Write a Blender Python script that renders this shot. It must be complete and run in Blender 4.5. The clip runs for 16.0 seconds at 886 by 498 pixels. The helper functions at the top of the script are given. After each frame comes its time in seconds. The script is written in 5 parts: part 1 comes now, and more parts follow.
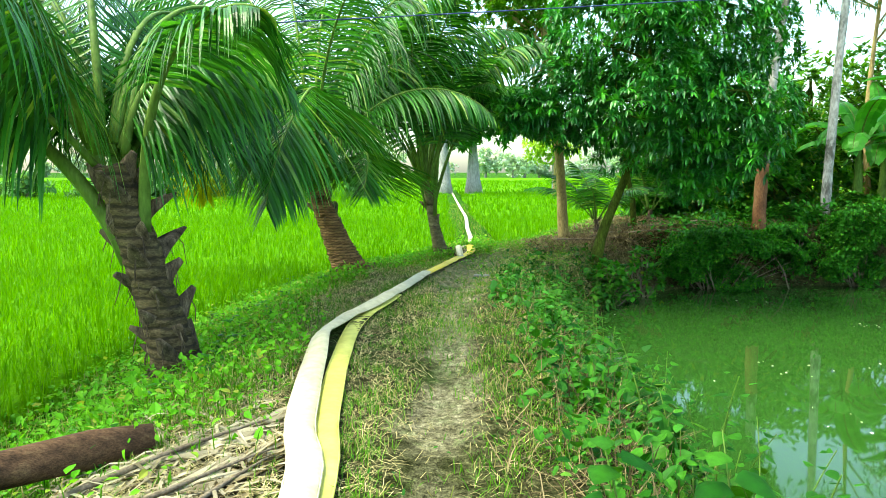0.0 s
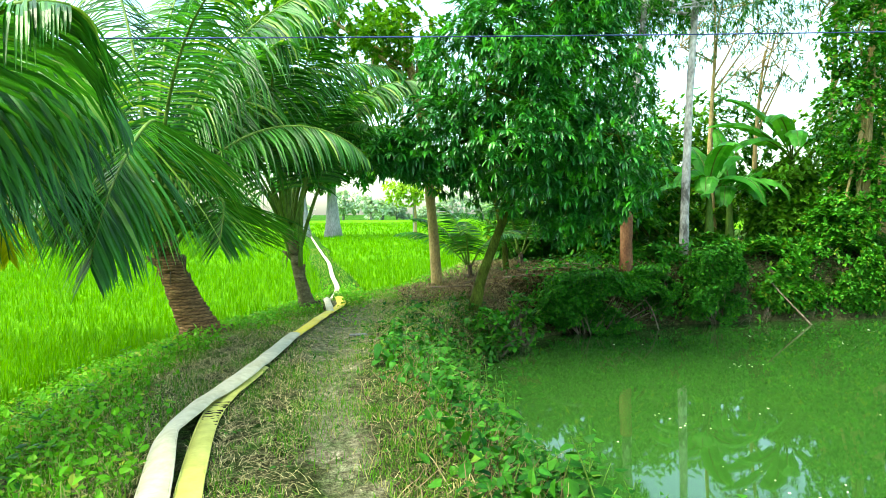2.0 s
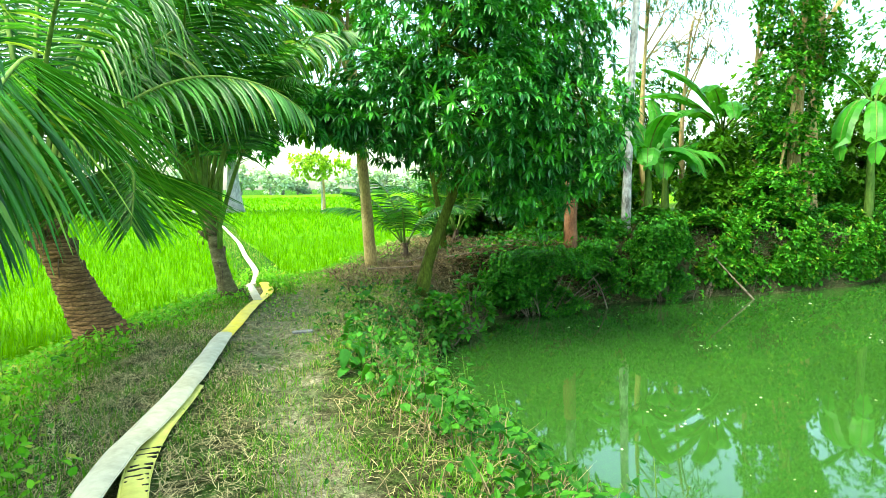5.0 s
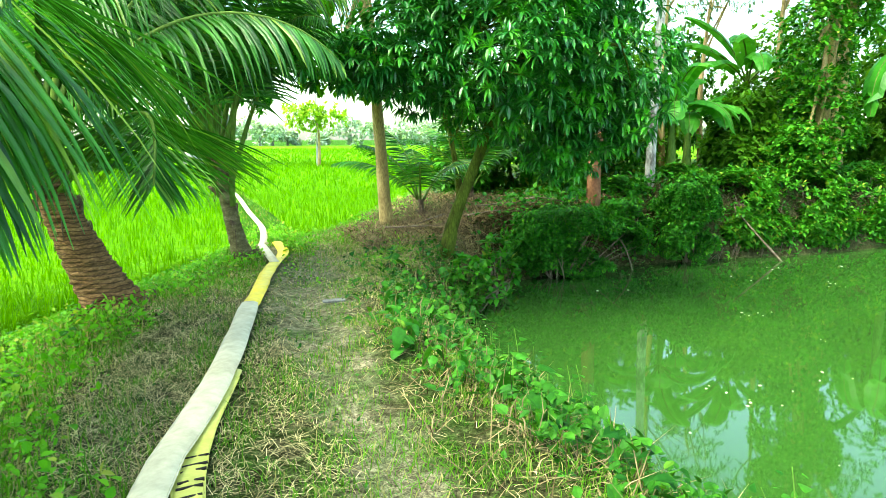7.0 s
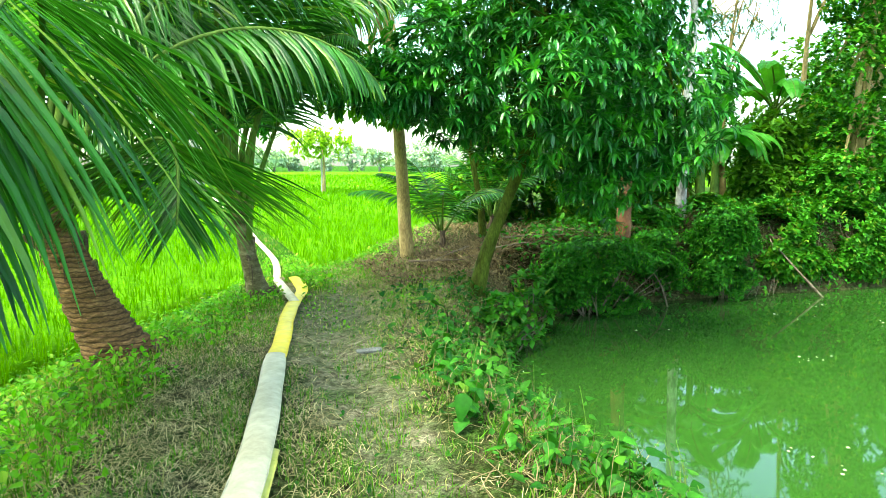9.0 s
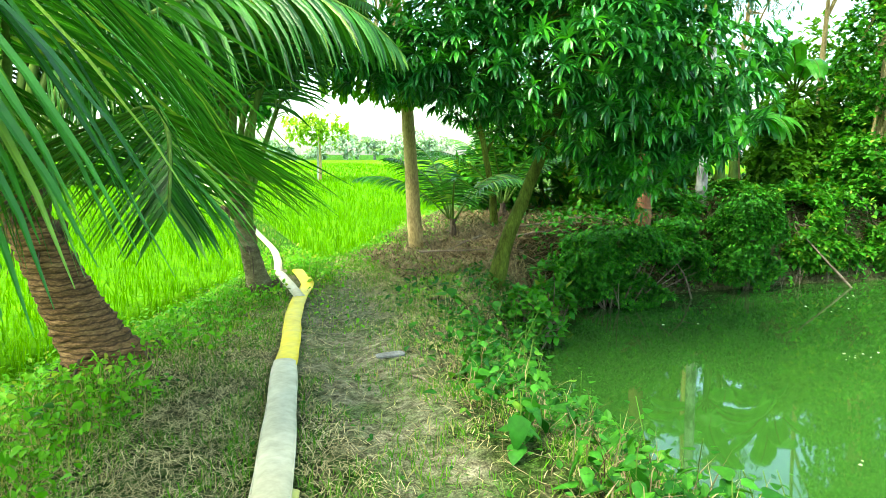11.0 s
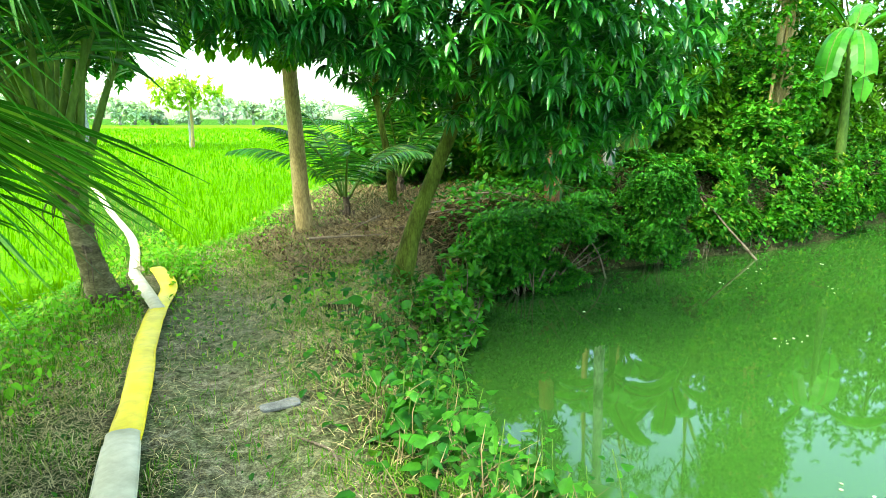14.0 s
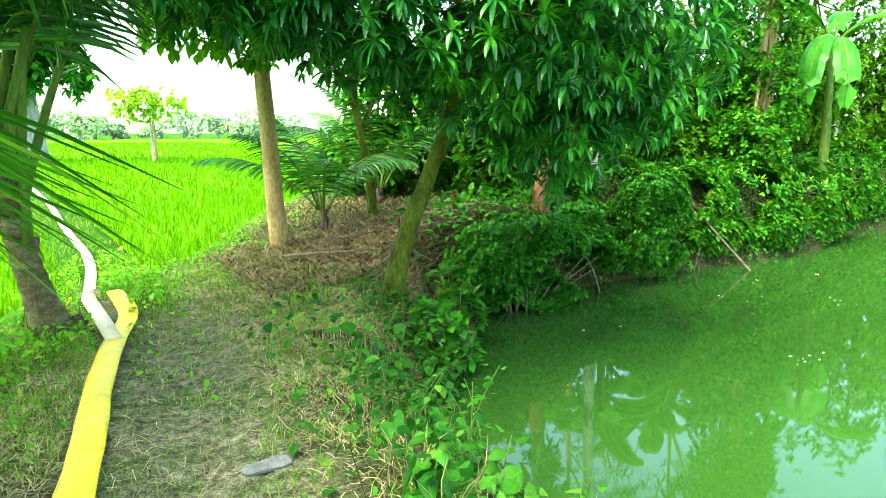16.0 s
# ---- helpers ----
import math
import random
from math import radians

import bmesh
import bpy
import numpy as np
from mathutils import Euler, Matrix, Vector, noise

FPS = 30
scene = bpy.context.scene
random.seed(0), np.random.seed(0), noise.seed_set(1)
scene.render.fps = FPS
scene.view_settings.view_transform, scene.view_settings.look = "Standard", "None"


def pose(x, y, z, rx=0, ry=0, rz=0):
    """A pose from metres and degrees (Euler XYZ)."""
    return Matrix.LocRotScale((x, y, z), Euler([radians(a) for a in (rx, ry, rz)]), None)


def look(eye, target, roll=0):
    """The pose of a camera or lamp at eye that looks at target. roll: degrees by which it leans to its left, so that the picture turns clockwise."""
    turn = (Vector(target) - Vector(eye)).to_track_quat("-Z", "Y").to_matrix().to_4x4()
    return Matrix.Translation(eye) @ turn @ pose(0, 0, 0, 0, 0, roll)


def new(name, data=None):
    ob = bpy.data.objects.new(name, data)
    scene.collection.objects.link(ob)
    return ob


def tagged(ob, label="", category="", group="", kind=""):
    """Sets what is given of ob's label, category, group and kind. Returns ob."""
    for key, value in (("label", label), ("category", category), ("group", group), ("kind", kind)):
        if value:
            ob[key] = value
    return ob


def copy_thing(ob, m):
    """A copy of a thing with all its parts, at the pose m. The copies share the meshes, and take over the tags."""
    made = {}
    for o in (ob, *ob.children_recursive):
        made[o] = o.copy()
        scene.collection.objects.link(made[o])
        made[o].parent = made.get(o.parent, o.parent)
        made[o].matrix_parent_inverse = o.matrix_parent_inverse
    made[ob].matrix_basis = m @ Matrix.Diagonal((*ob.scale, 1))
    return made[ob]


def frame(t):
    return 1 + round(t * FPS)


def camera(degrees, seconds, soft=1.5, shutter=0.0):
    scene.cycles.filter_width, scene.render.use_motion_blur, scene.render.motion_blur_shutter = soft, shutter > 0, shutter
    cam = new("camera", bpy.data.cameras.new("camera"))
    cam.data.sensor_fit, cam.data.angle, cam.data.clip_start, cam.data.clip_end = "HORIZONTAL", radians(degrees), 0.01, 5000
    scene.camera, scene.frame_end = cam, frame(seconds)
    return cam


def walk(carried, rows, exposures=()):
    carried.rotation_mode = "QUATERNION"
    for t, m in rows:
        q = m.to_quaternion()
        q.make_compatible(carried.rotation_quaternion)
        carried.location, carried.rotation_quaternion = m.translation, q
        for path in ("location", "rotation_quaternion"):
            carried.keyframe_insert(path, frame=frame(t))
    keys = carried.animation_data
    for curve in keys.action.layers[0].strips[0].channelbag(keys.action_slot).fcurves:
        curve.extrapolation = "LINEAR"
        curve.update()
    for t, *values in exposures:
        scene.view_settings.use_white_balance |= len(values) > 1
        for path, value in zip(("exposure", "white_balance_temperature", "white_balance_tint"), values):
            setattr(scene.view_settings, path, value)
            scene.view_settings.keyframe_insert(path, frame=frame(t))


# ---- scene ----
cam = camera(66.6, 16.0, 0.5)
METRES, EYE, TILT, LEAN, TURN = 8.0, 1.6, -6.6, 0.0, 0.0
ROWS = [
    (0.0, 0.0, 0.0, 0.0, 0.0, 0.0, 0.0),
    (0.5, -0.0072, 0.0243, 0.0053, -3.69, 0.95, 1.01),
    (1.0, -0.0133, 0.0556, 0.0065, -6.51, 1.7, 1.35),
    (1.5, -0.0179, 0.1031, 0.0148, -9.53, 2.47, 1.76),
    (2.0, -0.0225, 0.1409, 0.0244, -11.93, 3.35, 1.87),
    (2.5, -0.0282, 0.1649, 0.0265, -12.49, 3.52, 1.85),
    (3.0, -0.0363, 0.1961, 0.0279, -12.79, 3.72, 1.46),
    (3.5, -0.0466, 0.2398, 0.0356, -14.58, 3.05, 1.83),
    (4.0, -0.0544, 0.2774, 0.0388, -17.8, 2.18, 2.49),
    (6.5, -0.0984, 0.4372, 0.0528, -21.0, -2.08, 2.52),
    (7.0, -0.1082, 0.4613, 0.0607, -21.11, -3.16, 2.39),
    (7.5, -0.115, 0.4846, 0.0665, -21.07, -3.11, 2.49),
    (8.0, -0.1199, 0.5174, 0.0694, -21.42, -2.11, 2.43),
    (8.5, -0.1234, 0.5556, 0.0753, -21.51, -1.05, 2.72),
    (9.0, -0.1271, 0.5792, 0.0784, -21.16, -0.96, 2.17),
    (11.5, -0.1268, 0.7194, 0.0824, -21.81, -2.64, 2.35),
    (12.0, -0.1107, 0.7539, 0.0863, -22.27, -3.59, 2.34),
    (12.5, -0.0991, 0.7794, 0.0916, -23.17, -4.52, 2.38),
    (13.0, -0.0891, 0.8058, 0.096, -23.08, -5.08, 2.16),
    (13.5, -0.0758, 0.8416, 0.1037, -26.65, -5.38, 2.62),
    (14.0, -0.0711, 0.8629, 0.1076, -31.29, -5.31, 3.18),
    (14.5, -0.0682, 0.8792, 0.1077, -33.52, -5.41, 3.43),
    (15.0, -0.0604, 0.9114, 0.105, -33.74, -4.87, 3.55),
    (15.5, -0.0533, 0.9399, 0.1034, -33.98, -4.58, 3.36),
    (16.0, -0.0519, 0.9606, 0.1061, -34.04, -4.39, 3.69),
]
walk(cam, [(t, pose(0, 0, EYE, TILT, LEAN, TURN) @ pose(METRES * x, METRES * y, METRES * z, 90 + pitch, roll, yaw)) for t, x, y, z, yaw, pitch, roll in ROWS], [(0.0, 2.22, 7000, -8), (4.0, 2.6, 7000, -8), (7.0, 2.72, 7000, -8), (12.5, 2.72, 7000, -8), (16.0, 2.98, 7000, -8)])

# ---- light: hazy bright sky, soft sun from the rice field side ----
SUN_AZ, SUN_EL = 192.0, 56.0          # degrees; azimuth counted from +x towards +y
world = bpy.data.worlds.new("sky")
scene.world = world
world.use_nodes = True
wn = world.node_tree
sky = wn.nodes.new("ShaderNodeTexSky")
sky.sky_type = "NISHITA"
sky.sun_disc = False
sky.sun_elevation = radians(SUN_EL)
sky.sun_rotation = radians(90.0 - SUN_AZ)
sky.air_density, sky.dust_density, sky.ozone_density = 1.0, 2.5, 1.0
bg = wn.nodes["Background"]
wn.links.new(sky.outputs["Color"], bg.inputs["Color"])
bg.inputs["Strength"].default_value = 0.15

sun_data = bpy.data.lights.new("sun", "SUN")
sun_data.energy, sun_data.angle, sun_data.color = 1.9, radians(40.0), (1.0, 0.95, 0.84)
sun = new("sun", sun_data)
sun.matrix_world = look((0, 0, 30), Vector((0, 0, 30)) - Vector((math.cos(radians(SUN_AZ)) * math.cos(radians(SUN_EL)), math.sin(radians(SUN_AZ)) * math.cos(radians(SUN_EL)), math.sin(radians(SUN_EL)))))

# ---- materials ----
def nodes_of(name):
    m = bpy.data.materials.new(name)
    m.use_nodes = True
    n = m.node_tree
    return m, n, n.nodes["Principled BSDF"], n.nodes["Material Output"]


def mixed(n, fac, a, b, blend="MIX"):
    k = n.nodes.new("ShaderNodeMix")
    k.data_type, k.blend_type = "RGBA", blend
    for sock, v in ((k.inputs[0], fac), (k.inputs[6], a), (k.inputs[7], b)):
        if isinstance(v, bpy.types.NodeSocket):
            n.links.new(v, sock)
        elif isinstance(v, (int, float)):
            sock.default_value = v
        else:
            sock.default_value = (*v, 1)
    return k.outputs[2]


def noise_of(n, scale, detail=4.0, rough=0.6, stretch=None, space="Object"):
    co = n.nodes.new("ShaderNodeTexCoord").outputs[space]
    if stretch:
        mp = n.nodes.new("ShaderNodeMapping")
        mp.inputs["Scale"].default_value = stretch
        n.links.new(co, mp.inputs["Vector"])
        co = mp.outputs[0]
    t = n.nodes.new("ShaderNodeTexNoise")
    t.inputs["Scale"].default_value, t.inputs["Detail"].default_value, t.inputs["Roughness"].default_value = scale, detail, rough
    n.links.new(co, t.inputs["Vector"])
    return t.outputs["Fac"]


def ramp(n, fac, *stops):
    r = n.nodes.new("ShaderNodeValToRGB")
    e = r.color_ramp.elements
    while len(e) < len(stops):
        e.new(0.5)
    for el, (p, c) in zip(e, stops):
        el.position, el.color = p, (*c, 1) if not isinstance(c, (int, float)) else (c, c, c, 1)
    n.links.new(fac, r.inputs[0])
    return r.outputs[0]


def bumped(n, bsdf, height, strength, distance):
    b = n.nodes.new("ShaderNodeBump")
    b.inputs["Strength"].default_value, b.inputs["Distance"].default_value = strength, distance
    n.links.new(height, b.inputs["Height"])
    n.links.new(b.outputs[0], bsdf.inputs["Normal"])


def leafmat(name, dark, light, tip=None, rough=0.42, through_light=0.35, spec=0.5, fresh=0.9, patches=0.0, blotch=3.0):
    """Leaf: each blade has its own tone, blotches, and lets some light through."""
    m, n, p, out = nodes_of(name)
    isl = n.nodes.new("ShaderNodeNewGeometry").outputs["Random Per Island"]
    add = n.nodes.new("ShaderNodeMath")
    add.operation = "ADD"
    n.links.new(isl, add.inputs[0])
    n.links.new(n.nodes.new("ShaderNodeObjectInfo").outputs["Random"], add.inputs[1])
    fr = n.nodes.new("ShaderNodeMath")
    fr.operation = "FRACT"
    n.links.new(add.outputs[0], fr.inputs[0])
    rnd = fr.outputs[0]
    col = mixed(n, rnd, dark, light)
    if tip and patches:
        col = mixed(n, ramp(n, noise_of(n, patches, 3.0), (fresh, 0.0), (fresh + 0.06, 1.0)), col, tip)
    elif tip:
        col = mixed(n, ramp(n, rnd, (fresh, 0.0), (fresh + 0.07, 1.0)), col, tip)
    col = mixed(n, 0.55, col, ramp(n, noise_of(n, blotch), (0.3, 0.35), (0.7, 1.3)), "MULTIPLY")
    n.links.new(col, p.inputs["Base Color"])
    p.inputs["Roughness"].default_value, p.inputs["Specular IOR Level"].default_value = rough, spec
    bumped(n, p, noise_of(n, 60.0, 2.0), 0.25, 0.01)
    tr = n.nodes.new("ShaderNodeBsdfTranslucent")
    n.links.new(mixed(n, 1.0, col, (1.25, 1.15, 0.45), "MULTIPLY"), tr.inputs["Color"])
    mx = n.nodes.new("ShaderNodeMixShader")
    mx.inputs[0].default_value = through_light
    n.links.new(p.outputs[0], mx.inputs[1])
    n.links.new(tr.outputs[0], mx.inputs[2])
    n.links.new(mx.outputs[0], out.inputs["Surface"])
    return m


def rough_mat(name, stops, scale, rough=0.85, bump=0.5, dist=0.02, stretch=None, fine=8.0, spec=0.1, grit=0.6):
    """Bark, soil, plaster: coarse and fine noise drive colour and relief."""
    m, n, p, out = nodes_of(name)
    a = noise_of(n, scale, 6.0, 0.65, stretch)
    b = noise_of(n, scale * fine, 4.0, 0.6, stretch)
    col = mixed(n, grit, ramp(n, a, *stops), ramp(n, b, (0.3, 0.45), (0.7, 1.35)), "MULTIPLY")
    n.links.new(col, p.inputs["Base Color"])
    p.inputs["Roughness"].default_value, p.inputs["Specular IOR Level"].default_value = rough, spec
    bumped(n, p, mixed(n, 0.5, a, b), bump, dist)
    return m


M_RICE = leafmat("rice_leaf", (0.07, 0.22, 0.003), (0.135, 0.35, 0.006), rough=0.5, through_light=0.45, spec=0.06)
M_PALM = leafmat("palm_leaf", (0.009, 0.068, 0.007), (0.07, 0.285, 0.03), (0.2, 0.36, 0.05), rough=0.32, through_light=0.4, spec=0.35)
M_PALM_OLD = leafmat("palm_leaf_yellow", (0.315, 0.375, 0.0225), (0.4875, 0.465, 0.03), rough=0.5, through_light=0.5, spec=0.1)
M_MANGO = leafmat("mango_leaf", (0.0135, 0.11, 0.02), (0.045, 0.26, 0.028), (0.075, 0.36, 0.022), fresh=0.52, patches=1.7, rough=0.3, through_light=0.28, spec=0.5)
M_LIGHTLEAF = leafmat("light_leaf", (0.0625, 0.22, 0.015), (0.1375, 0.341, 0.025), rough=0.4, through_light=0.45, spec=0.12)
M_WEED = leafmat("weed_leaf", (0.022, 0.14, 0.007), (0.085, 0.325, 0.019), (0.2434, 0.3478, 0.04174), rough=0.42, through_light=0.35, spec=0.16)
# Brighter weed leaf for open spots: the sunlight is painted into its colour.
M_WEEDLIT = leafmat("sunlit_weed_leaf", (0.08729, 0.3332, 0.0119), (0.2063, 0.5237, 0.03174), (0.357, 0.4363, 0.06348), rough=0.45, through_light=0.4, spec=0.1)
M_BANKWEED = leafmat("bank_weed_leaf", (0.009, 0.07, 0.005), (0.052, 0.2, 0.013), (0.13, 0.25, 0.025), fresh=0.97, rough=0.5, through_light=0.3, spec=0.12, blotch=24.0)
M_BROADLEAF = leafmat("broad_weed_leaf", (0.014, 0.105, 0.007), (0.055, 0.235, 0.016), (0.1, 0.29, 0.02), fresh=0.95, rough=0.4, through_light=0.3, spec=0.2, blotch=18.0)
M_SHRUB = leafmat("shrub_leaf", (0.014, 0.105, 0.008), (0.062, 0.285, 0.019), (0.16, 0.42, 0.03), rough=0.4, through_light=0.3, spec=0.14)
M_BANANA = leafmat("banana_leaf", (0.04485, 0.2484, 0.01656), (0.1076, 0.3974, 0.0414), rough=0.32, through_light=0.4, spec=0.25)
M_GRASS = leafmat("grass_blade", (0.045, 0.155, 0.008), (0.15, 0.36, 0.022), (0.32, 0.31, 0.12), fresh=0.75, rough=0.5, through_light=0.35, spec=0.06)
# Lighter copy of the grass blade above, sunlight put into its colour.
M_GRASSLIT = leafmat("sunlit_grass_blade", (0.1, 0.24, 0.012), (0.24, 0.44, 0.03), (0.4, 0.38, 0.14), fresh=0.8, rough=0.5, through_light=0.4, spec=0.06)
M_STRAW = leafmat("dry_straw", (0.14, 0.12, 0.046), (0.74, 0.645, 0.32), rough=0.8, through_light=0.1, spec=0.03)
M_DRYFROND = leafmat("dry_frond_leaf", (0.16, 0.13, 0.075), (0.5, 0.44, 0.30), rough=0.8, through_light=0.1, spec=0.04)
M_SCRAP = leafmat("floating_scrap", (0.25, 0.3, 0.12), (0.75, 0.75, 0.66), rough=0.6, through_light=0.1, spec=0.1)
M_DEADLEAF = leafmat("dead_leaf", (0.035, 0.025, 0.011), (0.34, 0.27, 0.145), rough=0.8, through_light=0.1, spec=0.03)
M_GUM = leafmat("gum_leaf", (0.07, 0.17, 0.075), (0.16, 0.30, 0.15), rough=0.5, through_light=0.35, spec=0.15)
# Hedge leaves are paled to stand in for haze over the field.
M_HEDGE = leafmat("hazed_hedge_leaf", (0.07, 0.196, 0.056), (0.14, 0.294, 0.098), rough=0.7, through_light=0.3, spec=0.05)
# Horizon trees: air haze is painted into the leaf colour as pale blue-green.
M_HAZETREE = leafmat("haze_pale_leaf", (0.3003, 0.4586, 0.3234), (0.4641, 0.6115, 0.4704), rough=0.8, through_light=0.3, spec=0.03)
M_AIRY = leafmat("airy_leaf", (0.2, 0.42, 0.04), (0.38, 0.6, 0.07), rough=0.7, through_light=0.5, spec=0.03)
M_PETIOLE = rough_mat("petiole", ((0.3, (0.0609, 0.1206, 0.01885)), (0.6, (0.1218, 0.2042, 0.03393)), (0.8, (0.1914, 0.2227, 0.06032))), 3.0, 0.5, 0.2, 0.005, (1, 1, 0.3))
M_PALMTRUNK = rough_mat("palm_trunk", ((0.3, (0.03, 0.024, 0.012)), (0.5, (0.10, 0.075, 0.038)), (0.75, (0.2, 0.155, 0.08))), 5.0, 0.9, 0.8, 0.03, (1, 1, 2.5))
M_PALMDARK = rough_mat("palm_trunk_dark", ((0.3, (0.04, 0.034, 0.017)), (0.5, (0.13, 0.115, 0.055)), (0.75, (0.26, 0.225, 0.13))), 5.0, 0.9, 0.8, 0.03, (1, 1, 2.5))
M_PALMRED = rough_mat("palm_trunk_red", ((0.3, (0.05, 0.032, 0.016)), (0.5, (0.18, 0.105, 0.045)), (0.75, (0.33, 0.2, 0.095))), 4.0, 0.9, 0.8, 0.03, (1, 1, 3.0))
M_LEAFBASE = rough_mat("leaf_base", ((0.3, (0.03, 0.023, 0.016)), (0.55, (0.12, 0.09, 0.06)), (0.75, (0.27, 0.21, 0.14))), 6.0, 0.9, 0.7, 0.02, (3, 3, 0.6))
M_BARK = rough_mat("bark_mossy", ((0.3, (0.02558, 0.02877, 0.005755)), (0.5, (0.06395, 0.08631, 0.01151)), (0.75, (0.1194, 0.1669, 0.02302))), 6.0, 0.95, 0.7, 0.02, (1.0, 1.0, 0.315), 8.0, 0.08)
M_BARKPALE = rough_mat("bark_pale", ((0.3, (0.2252, 0.1639, 0.0685)), (0.55, (0.3751, 0.2836, 0.1226)), (0.8, (0.4653, 0.3655, 0.1659))), 5.0, 0.85, 0.5, 0.01, (1.294, 1.087, 0.373))
M_BARKRED = rough_mat("bark_red", ((0.3, (0.116, 0.0522, 0.029)), (0.55, (0.2436, 0.116, 0.058)), (0.8, (0.319, 0.1972, 0.116))), 5.0, 0.9, 0.7, 0.02, (1, 1, 0.4))
M_BARKGREY = rough_mat("bark_grey", ((0.3, (0.232, 0.232, 0.2204)), (0.55, (0.319, 0.319, 0.3016)), (0.8, (0.3944, 0.3944, 0.3712))), 1.5, 0.9, 0.7, 0.1, (1, 1, 0.3))
M_POLE = rough_mat("gum_bark", ((0.40, (0.12, 0.115, 0.10)), (0.50, (0.38, 0.37, 0.34)), (0.68, (0.6, 0.59, 0.55))), 1.6, 0.85, 0.4, 0.01, (1, 1, 0.5))
M_TWIG = rough_mat("dry_twig", ((0.3, (0.087, 0.0638, 0.0406)), (0.6, (0.1914, 0.1566, 0.1102)), (0.8, (0.2784, 0.2436, 0.1914))), 8.0, 0.9, 0.4, 0.005)
M_LOG = rough_mat("rotting_log", ((0.3, (0.0377, 0.02262, 0.01508)), (0.55, (0.1206, 0.06786, 0.0377)), (0.8, (0.2262, 0.1433, 0.0754))), 6.0, 0.9, 0.8, 0.02, (0.52, 2.6, 2.6))
M_HOSE_W = rough_mat("hose_white", ((0.3, (0.47, 0.42, 0.255)), (0.55, (0.56, 0.515, 0.335)), (0.8, (0.62, 0.575, 0.4))), 3.0, 0.6, 0.12, 0.004, None, 4.0, 0.3, 0.25)
M_HOSE_Y = rough_mat("hose_yellow", ((0.3, (0.62, 0.47, 0.004)), (0.55, (0.72, 0.58, 0.006)), (0.8, (0.74, 0.62, 0.012))), 3.0, 0.5, 0.12, 0.004, None, 4.0, 0.3, 0.2)
M_HOSE_P = rough_mat("hose_pale_yellow", ((0.3, (0.476, 0.459, 0.085)), (0.55, (0.561, 0.544, 0.119)), (0.8, (0.595, 0.578, 0.17))), 3.0, 0.55, 0.12, 0.004, None, 4.0, 0.3, 0.25)
M_MARK = rough_mat("dark_print", ((0.3, (0.0116, 0.0116, 0.0116)), (0.7, (0.0348, 0.029, 0.0232))), 20.0, 0.7)
M_SLIPPER = rough_mat("slipper_rubber", ((0.3, (0.085, 0.09, 0.08)), (0.55, (0.17, 0.175, 0.16)), (0.8, (0.26, 0.26, 0.24))), 22.0, 0.8, 0.4, 0.004)
M_WIRE = rough_mat("wire_blue", ((0.3, (0.029, 0.0464, 0.1276)), (0.7, (0.058, 0.0812, 0.1856))), 5.0, 0.5, 0.1)


def ringed(m, per_metre, dark, depth):
    """Leaf-scar rings round a palm trunk: dark grooves across the axis."""
    n = m.node_tree
    p = n.nodes["Principled BSDF"]
    w = n.nodes.new("ShaderNodeTexWave")
    w.bands_direction = "Z"
    w.inputs["Scale"].default_value = per_metre * 0.314
    w.inputs["Distortion"].default_value, w.inputs["Detail"].default_value, w.inputs["Detail Scale"].default_value = 3.5, 4.0, 1.6
    n.links.new(n.nodes.new("ShaderNodeTexCoord").outputs["Object"], w.inputs["Vector"])
    old = p.inputs["Base Color"].links[0].from_socket
    n.links.new(mixed(n, ramp(n, w.outputs["Fac"], (0.05, 0.75), (0.32, 0.0)), old, dark), p.inputs["Base Color"])
    bump = n.nodes.new("ShaderNodeBump")
    bump.inputs["Strength"].default_value, bump.inputs["Distance"].default_value = depth, 0.03
    n.links.new(w.outputs["Fac"], bump.inputs["Height"])
    n.links.new(p.inputs["Normal"].links[0].from_socket, bump.inputs["Normal"])
    n.links.new(bump.outputs[0], p.inputs["Normal"])


ringed(M_PALMRED, 22.0, (0.05, 0.03, 0.018), 0.22)
ringed(M_PALMTRUNK, 11.0, (0.03, 0.024, 0.018), 0.35)


